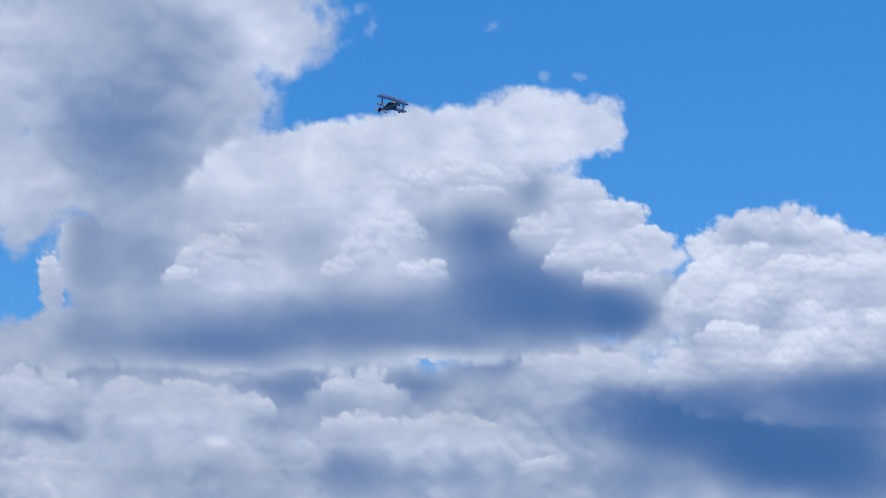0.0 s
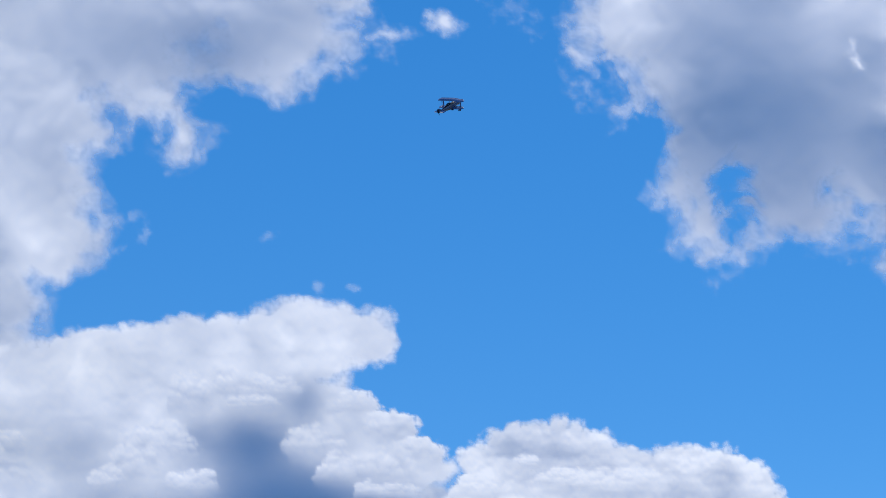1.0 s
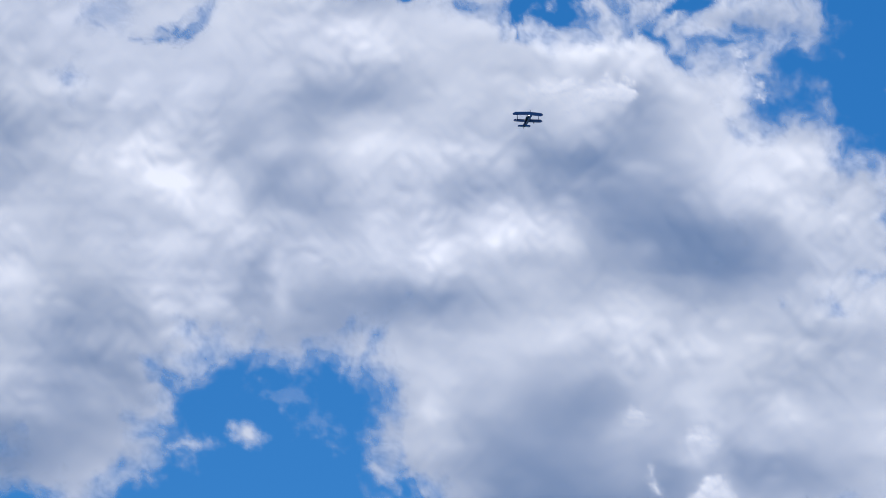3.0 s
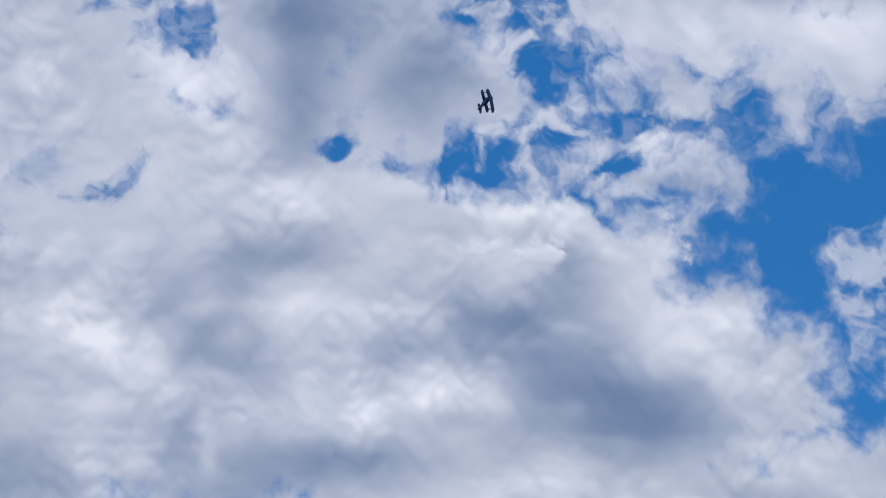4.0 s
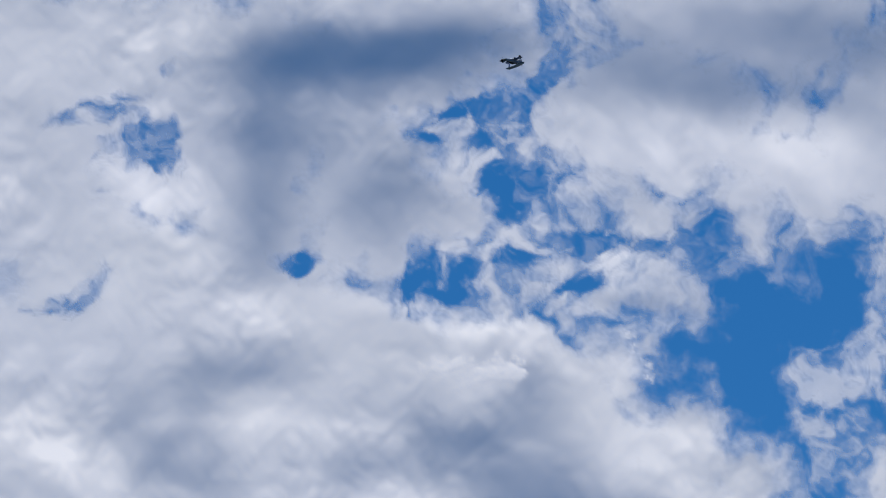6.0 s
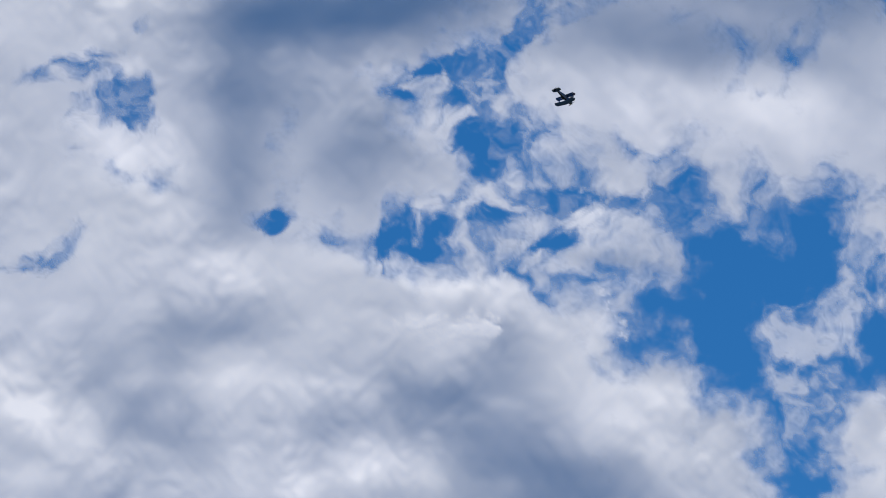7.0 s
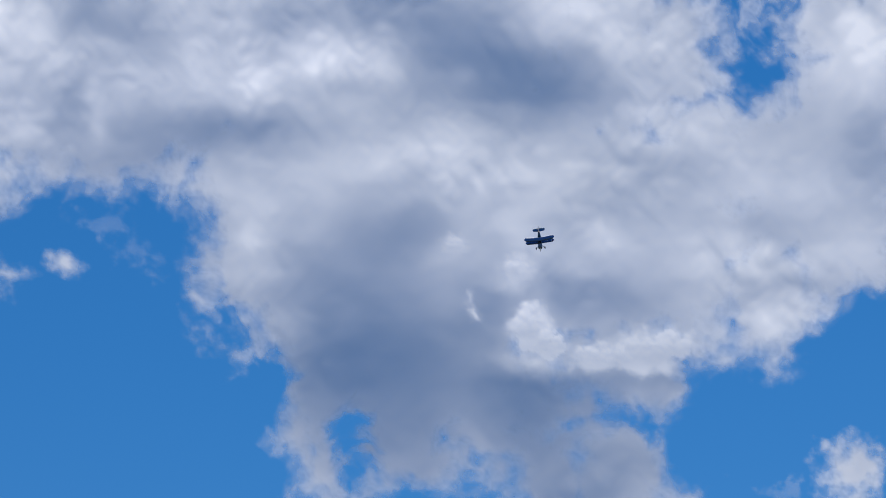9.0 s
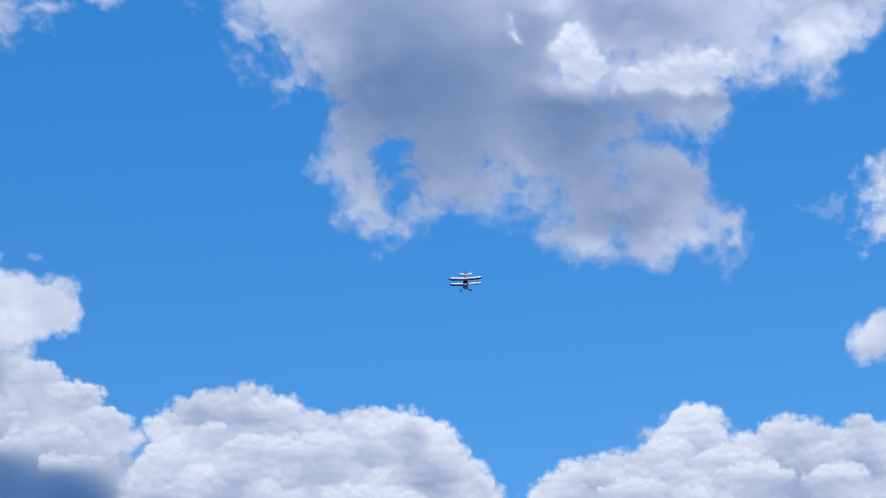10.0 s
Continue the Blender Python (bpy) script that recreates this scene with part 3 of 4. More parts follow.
cloud(
    "low layered white and grey clouds near the horizon",
    puffs=(
        (-1406, 1323, 380, 110, -3), (-872, 1377, 330, 150, -3), (-592, 1261, 170, 90, -3), (-1721, 1253, 180, 120, -3),
        (-1739, 1397, 160, 90, -3), (-1042, 1251, 110, 60, -3), (-386, 1440, 400, 130, -3), (-1993, 1351, 250, 200, -3),
        (-1401, 1502, 600, 110, -3), (-659, 1513, 500, 110, -3), (-23, 1458, 200, 160, -3), (-1641, 1194, 90, 55, -3),
        (-1740, 1217, 150, 75, -3), (-1198, 1217, 400, 50, -3), (-686, 1217, 150, 50, -3), (-380, 1283, 150, 80, -3),
        (-463, 1117, 60, 80, -3),
    ),
    gaps=(),
    thin=(
        (-888, 1201, 24, 17, 0, 1.6),
    ),
    deep=(
        (-227, 1393, 190, 80, 10, 1.6), (-455, 1306, 150, 45, 16, 1.0), (-102, 1326, 80, 60, 0, 1.2),
        (-1181, 1275, 110, 45, -3, 0.98), (-931, 1262, 70, 30, -3, 0.98), (-1081, 1449, 70, 50, -3, 0.7), (-207, 1415, 200, 80, 7, 2.24),
        (-383, 1350, 250, 60, 2, 1.68), (-487, 1306, 190, 45, 2, 1.12), (-1440, 1311, 150, 40, -3, -0.3), (-871, 1354, 150, 40, -3, -0.3),
        (-934, 1459, 150, 40, -3, 0.56), (-547, 1454, 120, 50, -3, 0.56), (-1696, 1446, 120, 40, -3, -0.3), (-1735, 1361, 150, 20, 5, 0.56),
        (-1489, 1217, 200, 30, -3, 0.84), (-773, 1217, 80, 30, -3, 0.98),
    ),
    crowns=(
        (-1045, 1292, 90, 58, -3), (-1416, 1305, 110, 50, -3), (-1301, 1322, 70, 40, -3), (-1522, 1300, 60, 40, -3),
        (-591, 1245, 90, 50, -3), (-682, 1228, 55, 34, -3), (-699, 1433, 45, 25, -3), (-894, 1366, 120, 40, -3),
        (-1051, 1355, 80, 40, -3), (-1725, 1289, 110, 60, -3), (-1721, 1446, 90, 30, -3),
    ), base=0.56, ragged=24, size=90, soft=40, grain=0.5, heads=0.4, head_size=80, lee=0.08, puffed=0.6, puff_size=100, rim=0.2, crown_base=0.3, crown_shade=0.45, shift=20.55)
cloud(
    "crisp white cumulus heads towering over the bank",
    puffs=(
        (-363, 999, 32, 26, -3), (-294, 970, 56, 36, -3), (-227, 968, 52, 34, -3), (-161, 991, 42, 32, -3),
        (-101, 1007, 40, 28, -3), (16, 1012, 58, 32, -3), (81, 1029, 46, 34, -3), (121, 1063, 32, 40, -3),
        (176, 1137, 45, 50, -3), (-189, 1094, 230, 80, -3), (45, 1127, 140, 80, -3), (-345, 1094, 80, 70, -3),
        (115, 1191, 130, 90, -3), (-89, 1246, 350, 90, -3), (-296, 1214, 160, 70, -3),
    ),
    gaps=(),
    deep=(
        (-123, 1326, 90, 60, 0, 1.5), (-381, 1305, 130, 40, 10, 0.8),
        (-90, 1268, 330, 45, -3, 2.1), (-278, 1360, 260, 60, 2, 1.68), (-187, 1438, 150, 60, 7, 1.68), (-487, 1317, 140, 40, -3, 1.12),
        (-318, 973, 28, 24, -3, 0.49), (-228, 985, 62, 20, 2, 0.49), (15, 1057, 60, 36, 7, 0.42), (81, 1041, 40, 45, -3, 0.56),
        (116, 1111, 45, 40, -3, 0.49), (-273, 1132, 45, 45, -3, 0.63), (-11, 1180, 50, 40, -3, 0.63), (-157, 1041, 40, 40, -3, 0.17),
        (-389, 1148, 60, 40, -3, 0.49),
    ),
    crowns=(
        (-209, 1040, 62, 28, -3), (-280, 1004, 26, 18, -3), (-147, 1051, 50, 34, -3), (-76, 1041, 44, 34, -3),
        (-26, 1148, 70, 36, -3), (65, 1153, 44, 26, -3), (-375, 1061, 50, 36, -3), (-337, 1170, 60, 30, -3),
    ), base=0.30, ragged=9, size=80, soft=13, grain=0.55, heads=1.0, head_size=40, lee=0.42, sink=0.12, reach=240, rim=0.15, crown_base=0.18, crown_shade=0.4, crown_lump_shade=0.45, shift=21.92)
cloud(
    "crisp white cumulus heads in a row",
    puffs=(
        (640, 1022, 54, 48, 3), (572, 1035, 28, 24, 3), (819, 1057, 80, 52, 3), (761, 1066, 40, 30, 3),
        (956, 1050, 46, 48, 3), (893, 1064, 40, 34, 3), (462, 1105, 66, 32, 3), (515, 1096, 40, 26, 3),
        (399, 1136, 54, 34, 3), (715, 1173, 320, 90, 3), (1075, 1135, 110, 100, 3), (641, 1111, 90, 40, 3),
    ),
    gaps=(),
    deep=(
        (820, 1116, 90, 40, 3, 0.56), (646, 1057, 50, 25, 3, 0.49), (462, 1127, 60, 25, 3, 0.42), (957, 1099, 50, 30, 3, 0.49),
        (819, 1041, 40, 20, 3, 0.35),
    ),
    crowns=(
        (598, 1055, 50, 28, 3), (704, 1080, 60, 30, 3), (757, 1114, 70, 36, 3), (905, 1119, 60, 34, 3),
        (525, 1129, 60, 28, 3),
    ), base=0.30, ragged=9, size=80, soft=13, grain=0.5, heads=1.0, head_size=38, lee=0.42, sink=0.12, reach=240, rim=0.15, crown_base=0.18, crown_shade=0.4, crown_lump_shade=0.45, shift=23.29)
bank_puffs_a = (
    (-717, 750, 80, 38, -3), (-629, 756, 75, 42, -3), (-554, 771, 38, 38, -3), (-830, 773, 105, 36, -3),
    (-950, 785, 150, 42, -3), (-1050, 805, 120, 42, -3), (-673, 792, 80, 42, -3), (-1099, 869, 260, 100, -3),
    (-789, 962, 220, 160, -3), (-607, 940, 42, 42, -3), (-540, 967, 42, 36, -3), (-494, 998, 34, 28, -3),
    (-441, 1015, 26, 16, -3), (-591, 1029, 110, 60, -3), (-615, 1095, 120, 65, -3), (-1271, 1022, 310, 150, -3),
    (-1584, 1019, 55, 95, -3), (-1192, 1148, 420, 70, -3),
)
bank_puffs_b = (
    (-1309, 1176, 270, 52, 0), (-902, 1166, 220, 42, 0),
    (-1638, 1170, 110, 60, -3), (-856, 1138, 300, 55, -3), (-527, 1128, 40, 35, -3),
)
# painted shade of the bank's belly and of the hollows between its heads
bank_shade_a = (
    (-790, 972, 80, 60, -4, 1.9), (-753, 1061, 130, 60, 0, 1.8), (-638, 1117, 180, 60, 0, 2.2), (-965, 1126, 260, 58, 0, 1.3),
    (-1284, 1148, 260, 62, 0, 1.15), (-688, 882, 44, 46, 22, 0.9), (-1579, 974, 60, 120, 6, 0.8), (-1466, 1009, 110, 100, 1, 0.9),
    (-1108, 968, 80, 70, 1, 0.3), (-1448, 902, 150, 40, 1, 0.35), (-532, 1123, 66, 44, 0, 2.2), (-1602, 1170, 90, 70, 0, 0.5),
    (-898, 960, 60, 50, 1, 0.7),
)
bank_shade_b = (
    (-1334, 1188, 200, 40, 0, 1.2), (-914, 1177, 160, 30, 0, 1.0),
)
bank_heads_a = (
    (-595, 902, 46, 34, 1), (-529, 946, 52, 42, 1), (-473, 989, 46, 36, 1), (-673, 979, 56, 46, 1),
    (-617, 1029, 60, 44, 1), (-543, 1024, 60, 52, 1), (-571, 1062, 32, 26, 0), (-762, 867, 66, 34, 1),
    (-842, 868, 60, 44, 1), (-903, 883, 44, 52, 1), (-785, 894, 52, 24, 1), (-965, 976, 76, 52, 1),
    (-1012, 1019, 56, 48, 1), (-915, 1046, 52, 30, 1), (-876, 1031, 20, 18, 1),
)
bank_heads_b = (
    (-1257, 972, 34, 40, 1), (-1326, 999, 46, 42, 1), (-1301, 1033, 90, 60, 1), (-1390, 1055, 40, 30, 0),
    (-1660, 1053, 28, 70, 0), (-1070, 1047, 40, 40, 1), (-518, 1063, 40, 24, 0),
)
cloud(
    "large cumulus bank with anvil tip and blue-grey belly",
    puffs=bank_puffs_a + bank_puffs_b,
    gaps=(
        (-571, 849, 50, 10, -3),
    ),
    deep=bank_shade_a + bank_shade_b,
    crowns=bank_heads_a + bank_heads_b,
    base=0.30, ragged=13, size=90, soft=18, grain=0.42, heads=0.8, head_size=42, lee=0.13, puffed=0.25, puff_size=90, rim=0.15, crown_base=0.32, crown_shade=0.85, crown_lump_shade=0.45, shift=24.66)
cloud(
    "small white cumulus cloud alone in blue sky",
    puffs=(
        (984, 853, 60, 38, 3), (1025, 833, 60, 50, 3),
    ),
    gaps=(),
    deep=(
        (985, 885, 50, 20, 3, 0.42),
    ),
    crowns=(), base=0.25, ragged=14, size=60, soft=22, grain=0.3, heads=0.6, head_size=60, lee=0.2, sink=0.3, rim=0.2, shift=26.03)
cloud(
    "ragged little white cloud high over the cumulus",
    puffs=(
        (979, 642, 38, 42, 23), (1019, 571, 60, 60, 3), (972, 528, 20, 25, 3),
    ),
    gaps=(),
    deep=(),
    crowns=(), base=0.35, ragged=26, size=55, soft=45, grain=0.4, rim=0.2, shift=27.4)

CLOUDS = build_clouds(3000.0)


# ---- the biplane ----
def part(name, bm, mat, parent, label=""):
    mesh = bpy.data.meshes.new(name)
    bmesh.ops.recalc_face_normals(bm, faces=bm.faces)
    for face in bm.faces:
        face.smooth = True
    bm.to_mesh(mesh)
    bm.free()
    mesh.materials.append(mat)
    ob = new(name, mesh)
    ob.parent = parent
    return tagged(ob, label)


def loft(sections, around=20, cap=True):
    """A skin over rings: each (x, y middle, z middle, half width, half height, squareness)."""
    bm = bmesh.new()
    rows = []
    for x, ym, zm, hw, hh, sq in sections:
        ring = []
        for k in range(around):
            a = k * math.tau / around
            c, s = math.cos(a), math.sin(a)
            ring.append(bm.verts.new((x, ym + hw * math.copysign(abs(c) ** sq, c), zm + hh * math.copysign(abs(s) ** sq, s))))
        rows.append(ring)
    for a, b in zip(rows, rows[1:]):
        for k in range(around):
            bm.faces.new((a[k], a[(k + 1) % around], b[(k + 1) % around], b[k]))
    if cap:
        bm.faces.new(rows[0][::-1])
        bm.faces.new(rows[-1])
    return bm


def aerofoil(chord, thick):
    """Points of a wing's outline, nose forward at 0, tail at -chord."""
    top = [(0.0, 0.0), (0.02, 0.42), (0.08, 0.78), (0.2, 1.0), (0.4, 0.95), (0.65, 0.62), (0.88, 0.22), (1.0, 0.02)]
    return [(-c * chord, h * thick * 0.6) for c, h in top] + [(-c * chord, -h * thick * 0.4) for c, h in top[-2:0:-1]]


def wing_slab(stations, thick, upright=False):
    """A wing through stations (span, nose x, chord, z); upright turns the span up, for a fin."""
    bm = bmesh.new()
    rows = []
    for span, nose, chord, z in stations:
        ring = []
        for px, pz in aerofoil(chord, thick * (chord / stations[0][2]) ** 0.7):
            ring.append(bm.verts.new((nose + px, pz, z + span) if upright else (nose + px, span, z + pz)))
        rows.append(ring)
    n = len(rows[0])
    for a, b in zip(rows, rows[1:]):
        for k in range(n):
            bm.faces.new((a[k], a[(k + 1) % n], b[(k + 1) % n], b[k]))
    bm.faces.new(rows[0][::-1])
    bm.faces.new(rows[-1])
    return bm


def rod(a, b, wide, deep):
    """A streamlined strut from a to b: wide along the flight, deep across it."""
    bm = bmesh.new()
    a, b = Vector(a), Vector(b)
    rows = []
    for p in (a, b):
        rows.append([bm.verts.new(p + Vector((wide * math.cos(k * math.tau / 10), deep * math.sin(k * math.tau / 10), 0))) for k in range(10)])
    for k in range(10):
        bm.faces.new((rows[0][k], rows[0][(k + 1) % 10], rows[1][(k + 1) % 10], rows[1][k]))
    bm.faces.new(rows[0][::-1])
    bm.faces.new(rows[1])
    return bm


def ring_solid(profile, around=24, axis="y", at=(0, 0, 0)):
    """A turned body: profile of (along the axis, radius)."""
    bm = bmesh.new()
    rows = []
    for along, r in profile:
        ring = []
        for k in range(around):
            a = k * math.tau / around
            c, s = r * math.cos(a), r * math.sin(a)
            ring.append(bm.verts.new((at[0] + (c if axis == "y" else along), at[1] + (along if axis == "y" else c), at[2] + s)))
        rows.append(ring)
    for a, b in zip(rows, rows[1:]):
        for k in range(around):
            bm.faces.new((a[k], a[(k + 1) % around], b[(k + 1) % around], b[k]))
    bm.faces.new(rows[0][::-1])
    bm.faces.new(rows[-1])
    return bm


def tip_stations(half, nose, chord, z, sweep, rise, side, start=0.0):
    """Stations from the root to a rounded tip."""
    out = []
    for k in range(11):
        u = start + (1 - start) * k / 10
        span = half * u
        round_off = 1.0 if u < 0.88 else math.sqrt(max(0.0, 1 - ((u - 0.88) / 0.125) ** 2))
        c = chord * max(0.18, round_off)
        out.append((side * span, nose - sweep * span - (chord - c) * 0.4, c, z + rise * span))
    return out if side > 0 else out[::-1]


def biplane():
    plane = tagged(new("biplane"), "small blue and white aerobatic biplane looping in flight", "aeroplane")
    body = part("fuselage", loft([(1.35, 0, 0.02, 0.40, 0.42, 0.9), (0.7, 0, 0.02, 0.43, 0.50, 0.8), (0.0, 0, 0.02, 0.42, 0.55, 0.75),
                                  (-0.7, 0, 0.05, 0.38, 0.52, 0.75), (-1.5, 0, 0.08, 0.29, 0.40, 0.75), (-2.4, 0, 0.12, 0.18, 0.27, 0.75), (-3.35, 0, 0.16, 0.05, 0.14, 0.8)]), GREY, plane, "pale grey fabric fuselage")
    part("spine_stripe", loft([(1.2, 0, 0.33, 0.30, 0.13, 0.8), (0.4, 0, 0.40, 0.33, 0.16, 0.8), (-0.7, 0, 0.44, 0.28, 0.15, 0.8), (-1.6, 0, 0.38, 0.20, 0.11, 0.8), (-2.9, 0, 0.30, 0.07, 0.05, 0.8)], 14), NAVY, body, "navy blue top of the fuselage")
    for s in (1, -1):
        part("side_flash", loft([(1.3, s * 0.37, 0.08, 0.05, 0.10, 1.0), (0.2, s * 0.41, 0.06, 0.03, 0.13, 1.0), (-1.2, s * 0.325, 0.10, 0.02, 0.09, 1.0), (-2.6, s * 0.15, 0.14, 0.012, 0.03, 1.0)], 10), BLUE, body, "blue flash along the side")
    cowl = part("cowling", ring_solid([(1.30, 0.44), (1.45, 0.47), (1.85, 0.46), (2.08, 0.38), (2.14, 0.27), (2.10, 0.20)], 24, "x", (0, 0, 0)), GREY, plane, "pale grey engine cowling")
    for s in (1, -1):
        part("air_intake", ring_solid([(2.07, 0.085), (2.125, 0.08), (2.13, 0.06)], 14, "x", (0, s * 0.24, 0.04)), NAVY, cowl, "dark air intake")
    part("canopy", loft([(0.02, 0, 0.50, 0.10, 0.03, 1.0), (-0.15, 0, 0.62, 0.24, 0.14, 1.0), (-0.6, 0, 0.66, 0.27, 0.22, 1.0), (-1.05, 0, 0.58, 0.22, 0.18, 1.0), (-1.5, 0, 0.47, 0.10, 0.05, 1.0)], 18), GLASS, plane, "dark tinted bubble canopy")
    # wings
    upper = part("upper_wing", wing_slab(tip_stations(3.05, 1.05, 1.05, 0.98, 0.12, 0.0, -1) + tip_stations(3.05, 1.05, 1.05, 0.98, 0.12, 0.0, 1)[1:], 0.11), BLUE, plane, "blue upper wing with pale leading edge")
    part("leading_edge", wing_slab([(sp, nx + 0.012, ch * 0.20, z + 0.004) for sp, nx, ch, z in tip_stations(2.95, 1.05, 1.05, 0.98, 0.12, 0.0, -1) + tip_stations(2.95, 1.05, 1.05, 0.98, 0.12, 0.0, 1)[1:]], 0.128), PALE_BLUE, upper, "pale blue leading edge")
    for s in (1, -1):
        lower = part("lower_wing", wing_slab(tip_stations(2.9, 0.45, 1.0, -0.36, 0.02, 0.035, s, 0.1), 0.10), BLUE, plane, "blue lower wing with pale leading edge")
        part("leading_edge", wing_slab([(sp, nx + 0.012, ch * 0.20, z + 0.004) for sp, nx, ch, z in tip_stations(2.8, 0.45, 1.0, -0.36, 0.02, 0.035, s, 0.12)], 0.118), PALE_BLUE, lower, "pale blue leading edge")
        for owner, z, nx in ((upper, 0.985, 0.62), (lower, -0.275, 0.36)):
            for y, wide, mat, label in ((2.36, 0.15, WHITE, "white wing stripe"), (2.58, 0.07, RED, "red wing stripe")):
                part("wing_stripe", wing_slab([(s * y - wide / 2, nx - (0.02 if owner is upper else 0.0), 0.9, z), (s * y + wide / 2, nx - (0.02 if owner is upper else 0.0), 0.9, z)], 0.118), mat, owner, label)
        part("interplane_strut", rod((0.40, s * 2.15, 0.95), (0.18, s * 2.10, -0.28), 0.16, 0.02), BLUE, plane)
        part("interplane_strut", rod((0.05, s * 2.15, 0.95), (-0.25, s * 2.10, -0.28), 0.05, 0.02), BLUE, plane)
        for xa, xb in ((0.75, 0.65), (0.15, 0.25)):
            part("cabane_strut", rod((xa, s * 0.42, 0.95), (xb, s * 0.28, 0.40), 0.045, 0.02), WHITE, plane)
        part("flying_wire", rod((0.45, s * 2.1, 0.93), (0.35, s * 0.42, -0.30), 0.012, 0.006), SILVER, plane)
        part("landing_wire", rod((0.20, s * 2.1, -0.27), (0.45, s * 0.45, 0.93), 0.012, 0.006), SILVER, plane)
        # undercarriage
        part("undercarriage_leg", rod((0.85, s * 0.30, -0.38), (1.0, s * 0.82, -1.12), 0.09, 0.03), WHITE, plane)
        wheel = part("wheel", ring_solid([(-0.05, 0.07), (-0.055, 0.12), (0.055, 0.12), (0.05, 0.07)], 18, "y", (1.0, s * 0.90, -1.14)), SILVER, plane)
        part("tyre", ring_solid([(-0.05, 0.115), (-0.075, 0.16), (-0.06, 0.20), (0.0, 0.215), (0.06, 0.20), (0.075, 0.16), (0.05, 0.115)], 22, "y", (1.0, s * 0.90, -1.14)), RUBBER, wheel, "black tyre")
        part("wheel_fairing", loft([(1.36, s * 0.90, -1.12, 0.02, 0.03, 1.0), (1.2, s * 0.90, -1.08, 0.10, 0.13, 1.0), (1.0, s * 0.90, -1.05, 0.12, 0.17, 1.0), (0.75, s * 0.90, -1.07, 0.09, 0.11, 1.0), (0.45, s * 0.90, -1.10, 0.015, 0.02, 1.0)], 14), NAVY, wheel, "dark wheel fairing")
        # tail
        tail = part("tailplane", wing_slab(tip_stations(1.25, -2.45, 0.85, 0.20, 0.18, 0.0, s, 0.04), 0.06), BLUE, plane, "blue tailplane")
        part("elevator", wing_slab([(s * 0.12, -3.17, 0.34, 0.20), (s * 0.85, -3.22, 0.30, 0.20), (s * 1.12, -3.24, 0.16, 0.20)][:: s], 0.05), WHITE, tail, "white elevator")
    fin = part("fin", wing_slab([(0.0, -2.45, 0.75, 0.26), (0.28, -2.72, 0.52, 0.26), (0.54, -2.98, 0.28, 0.26)], 0.06, True), BLUE, plane, "blue tail fin")
    part("rudder", wing_slab([(-0.22, -3.20, 0.42, 0.26), (0.2, -3.18, 0.52, 0.26), (0.46, -3.20, 0.44, 0.26), (0.64, -3.24, 0.22, 0.26)], 0.055, True), NAVY, fin, "navy blue rudder")
    part("tail_wheel_leg", rod((-3.05, 0, 0.05), (-3.42, 0, -0.20), 0.03, 0.015), SILVER, plane)
    part("tail_wheel", ring_solid([(-0.03, 0.04), (-0.035, 0.08), (0.0, 0.095), (0.035, 0.08), (0.03, 0.04)], 14, "y", (-3.42, 0, -0.24)), RUBBER, plane)
    # propeller, turning about its shaft
    prop = part("propeller", ring_solid([(0.0, 0.17), (0.08, 0.165), (0.20, 0.12), (0.30, 0.05), (0.33, 0.01)], 18, "x"), WHITE, plane, "white spinner with two blades")
    for s in (1, -1):
        bm = bmesh.new()
        rows = []
        for r, c, tw in ((0.12, 0.05, 60), (0.35, 0.085, 45), (0.6, 0.08, 30), (0.85, 0.06, 22), (0.95, 0.025, 20)):
            tw = radians(tw)
            rows.append([bm.verts.new((0.08 + math.sin(tw) * dx + math.cos(tw) * dz, s * (math.cos(tw) * dx - math.sin(tw) * dz), s * r)) for dx, dz in ((c, 0), (0, 0.012), (-c, 0), (0, -0.012))])
        for a, b in zip(rows, rows[1:]):
            for k in range(4):
                bm.faces.new((a[k], a[(k + 1) % 4], b[(k + 1) % 4], b[k]))
        bm.faces.new(rows[0][::-1])
        bm.faces.new(rows[-1])
        part("blade", bm, WOOD, prop, "dark wooden propeller blade")
    prop.location = (2.12, 0, 0.0)
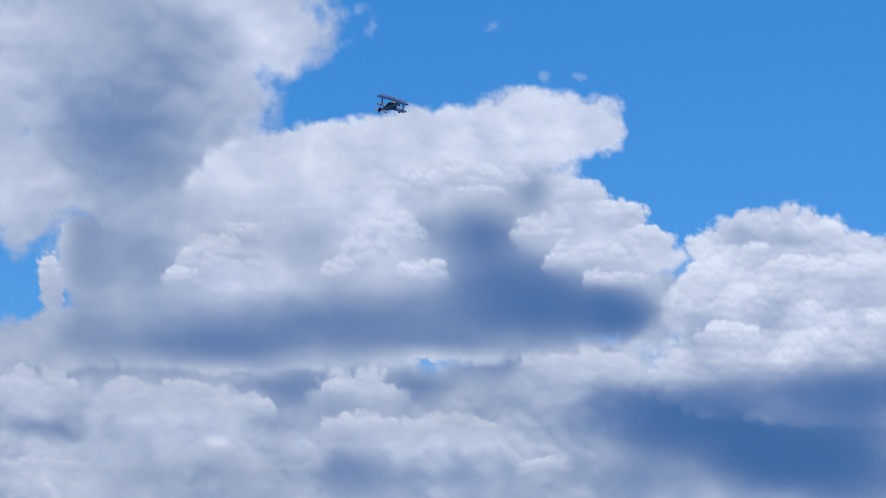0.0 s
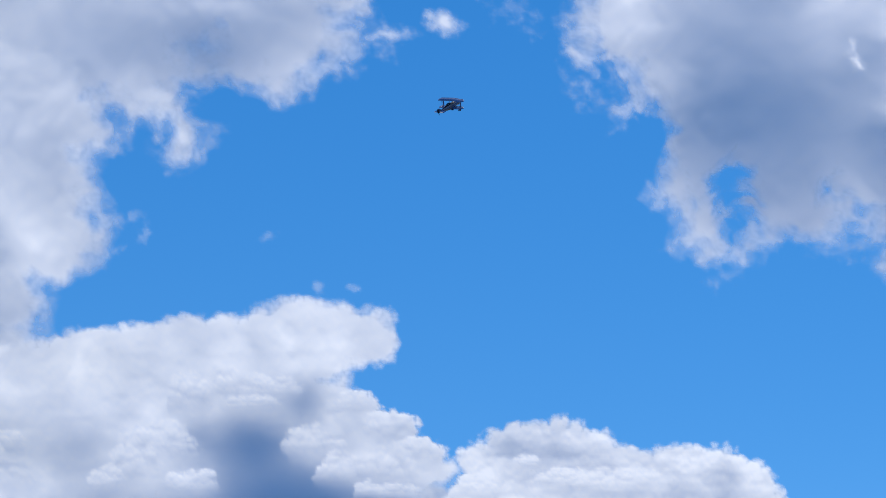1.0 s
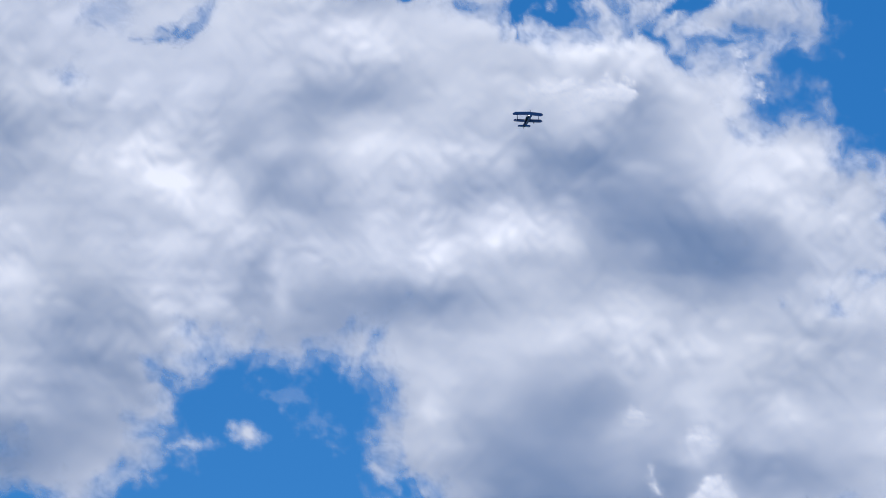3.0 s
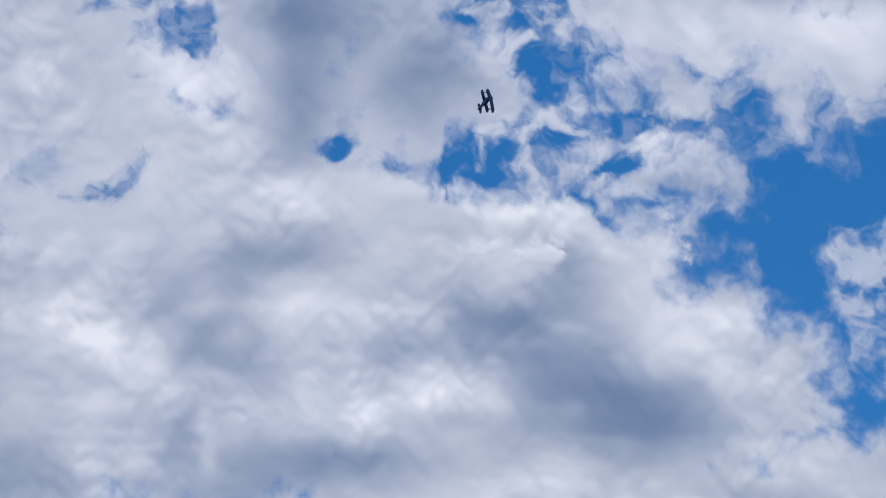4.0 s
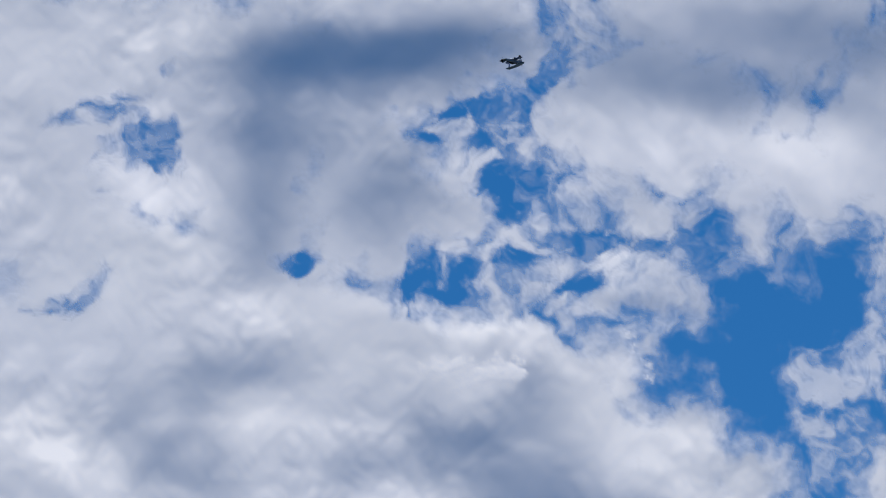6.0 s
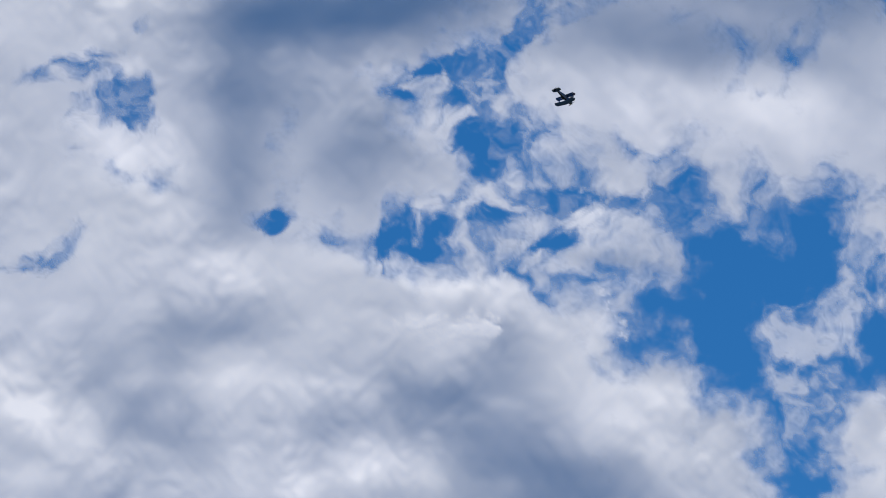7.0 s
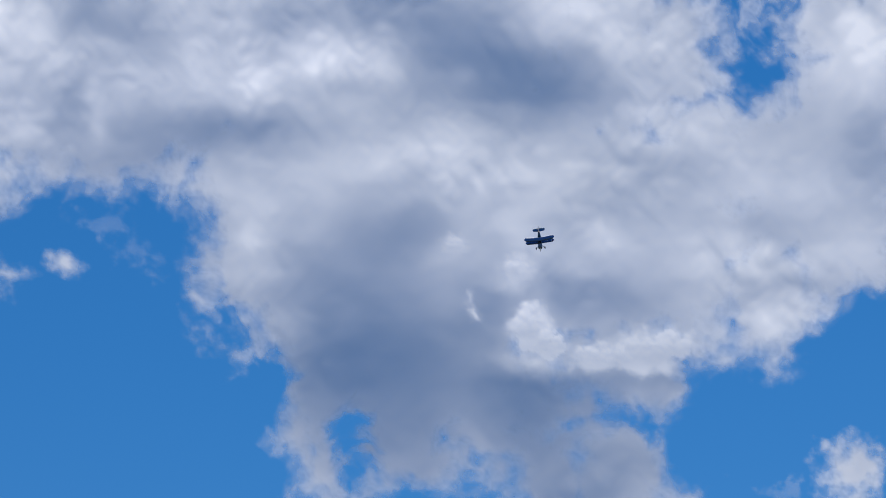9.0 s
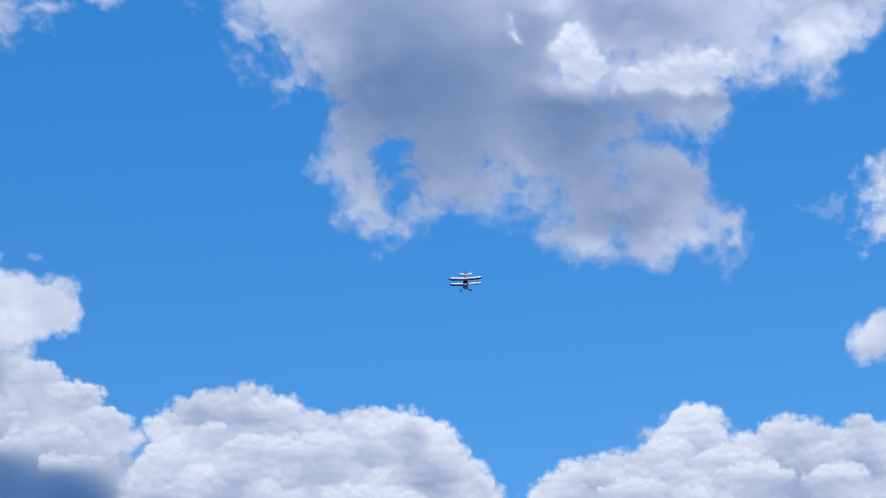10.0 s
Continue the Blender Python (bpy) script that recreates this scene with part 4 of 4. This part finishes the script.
    return plane, prop


PLANE, PROPELLER = biplane()


# ---- what moves ----
def motions():
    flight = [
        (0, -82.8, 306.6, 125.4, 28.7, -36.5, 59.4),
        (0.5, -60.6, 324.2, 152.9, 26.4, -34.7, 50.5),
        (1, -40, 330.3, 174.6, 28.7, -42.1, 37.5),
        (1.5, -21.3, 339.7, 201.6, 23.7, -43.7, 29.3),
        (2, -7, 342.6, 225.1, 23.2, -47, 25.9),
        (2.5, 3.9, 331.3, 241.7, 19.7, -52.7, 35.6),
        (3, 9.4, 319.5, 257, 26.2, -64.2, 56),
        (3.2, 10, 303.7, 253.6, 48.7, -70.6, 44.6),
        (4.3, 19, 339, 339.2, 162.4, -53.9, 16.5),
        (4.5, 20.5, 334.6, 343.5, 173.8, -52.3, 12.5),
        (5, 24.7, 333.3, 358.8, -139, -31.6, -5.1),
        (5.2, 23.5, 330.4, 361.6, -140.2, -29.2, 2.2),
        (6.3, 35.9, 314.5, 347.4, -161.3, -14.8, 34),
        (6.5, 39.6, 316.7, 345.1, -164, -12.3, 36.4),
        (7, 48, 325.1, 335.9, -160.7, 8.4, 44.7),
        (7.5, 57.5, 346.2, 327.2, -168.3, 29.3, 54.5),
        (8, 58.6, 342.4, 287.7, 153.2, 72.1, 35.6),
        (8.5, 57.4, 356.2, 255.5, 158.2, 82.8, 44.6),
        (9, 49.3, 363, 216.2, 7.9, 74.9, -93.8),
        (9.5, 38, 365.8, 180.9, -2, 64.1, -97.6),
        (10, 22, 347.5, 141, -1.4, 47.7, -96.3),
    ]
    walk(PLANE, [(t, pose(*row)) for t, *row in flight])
    # the low bank drifts with the wind, all its clouds as one
    for k, thing in CLOUDS.items():
        if LABELS[k].endswith(("bank", "belly", "horizon")):
            walk(thing, [(0, pose(0, 0, 0)), (2.5, pose(0.3, 0, 0.1)), (10, pose(29.9, -0.3, 11.4))])
    walk(PROPELLER, [(k * 0.1, pose(2.12, 0, 0.0, 78.0 * k, 0, 0)) for k in range(101)])


motions()
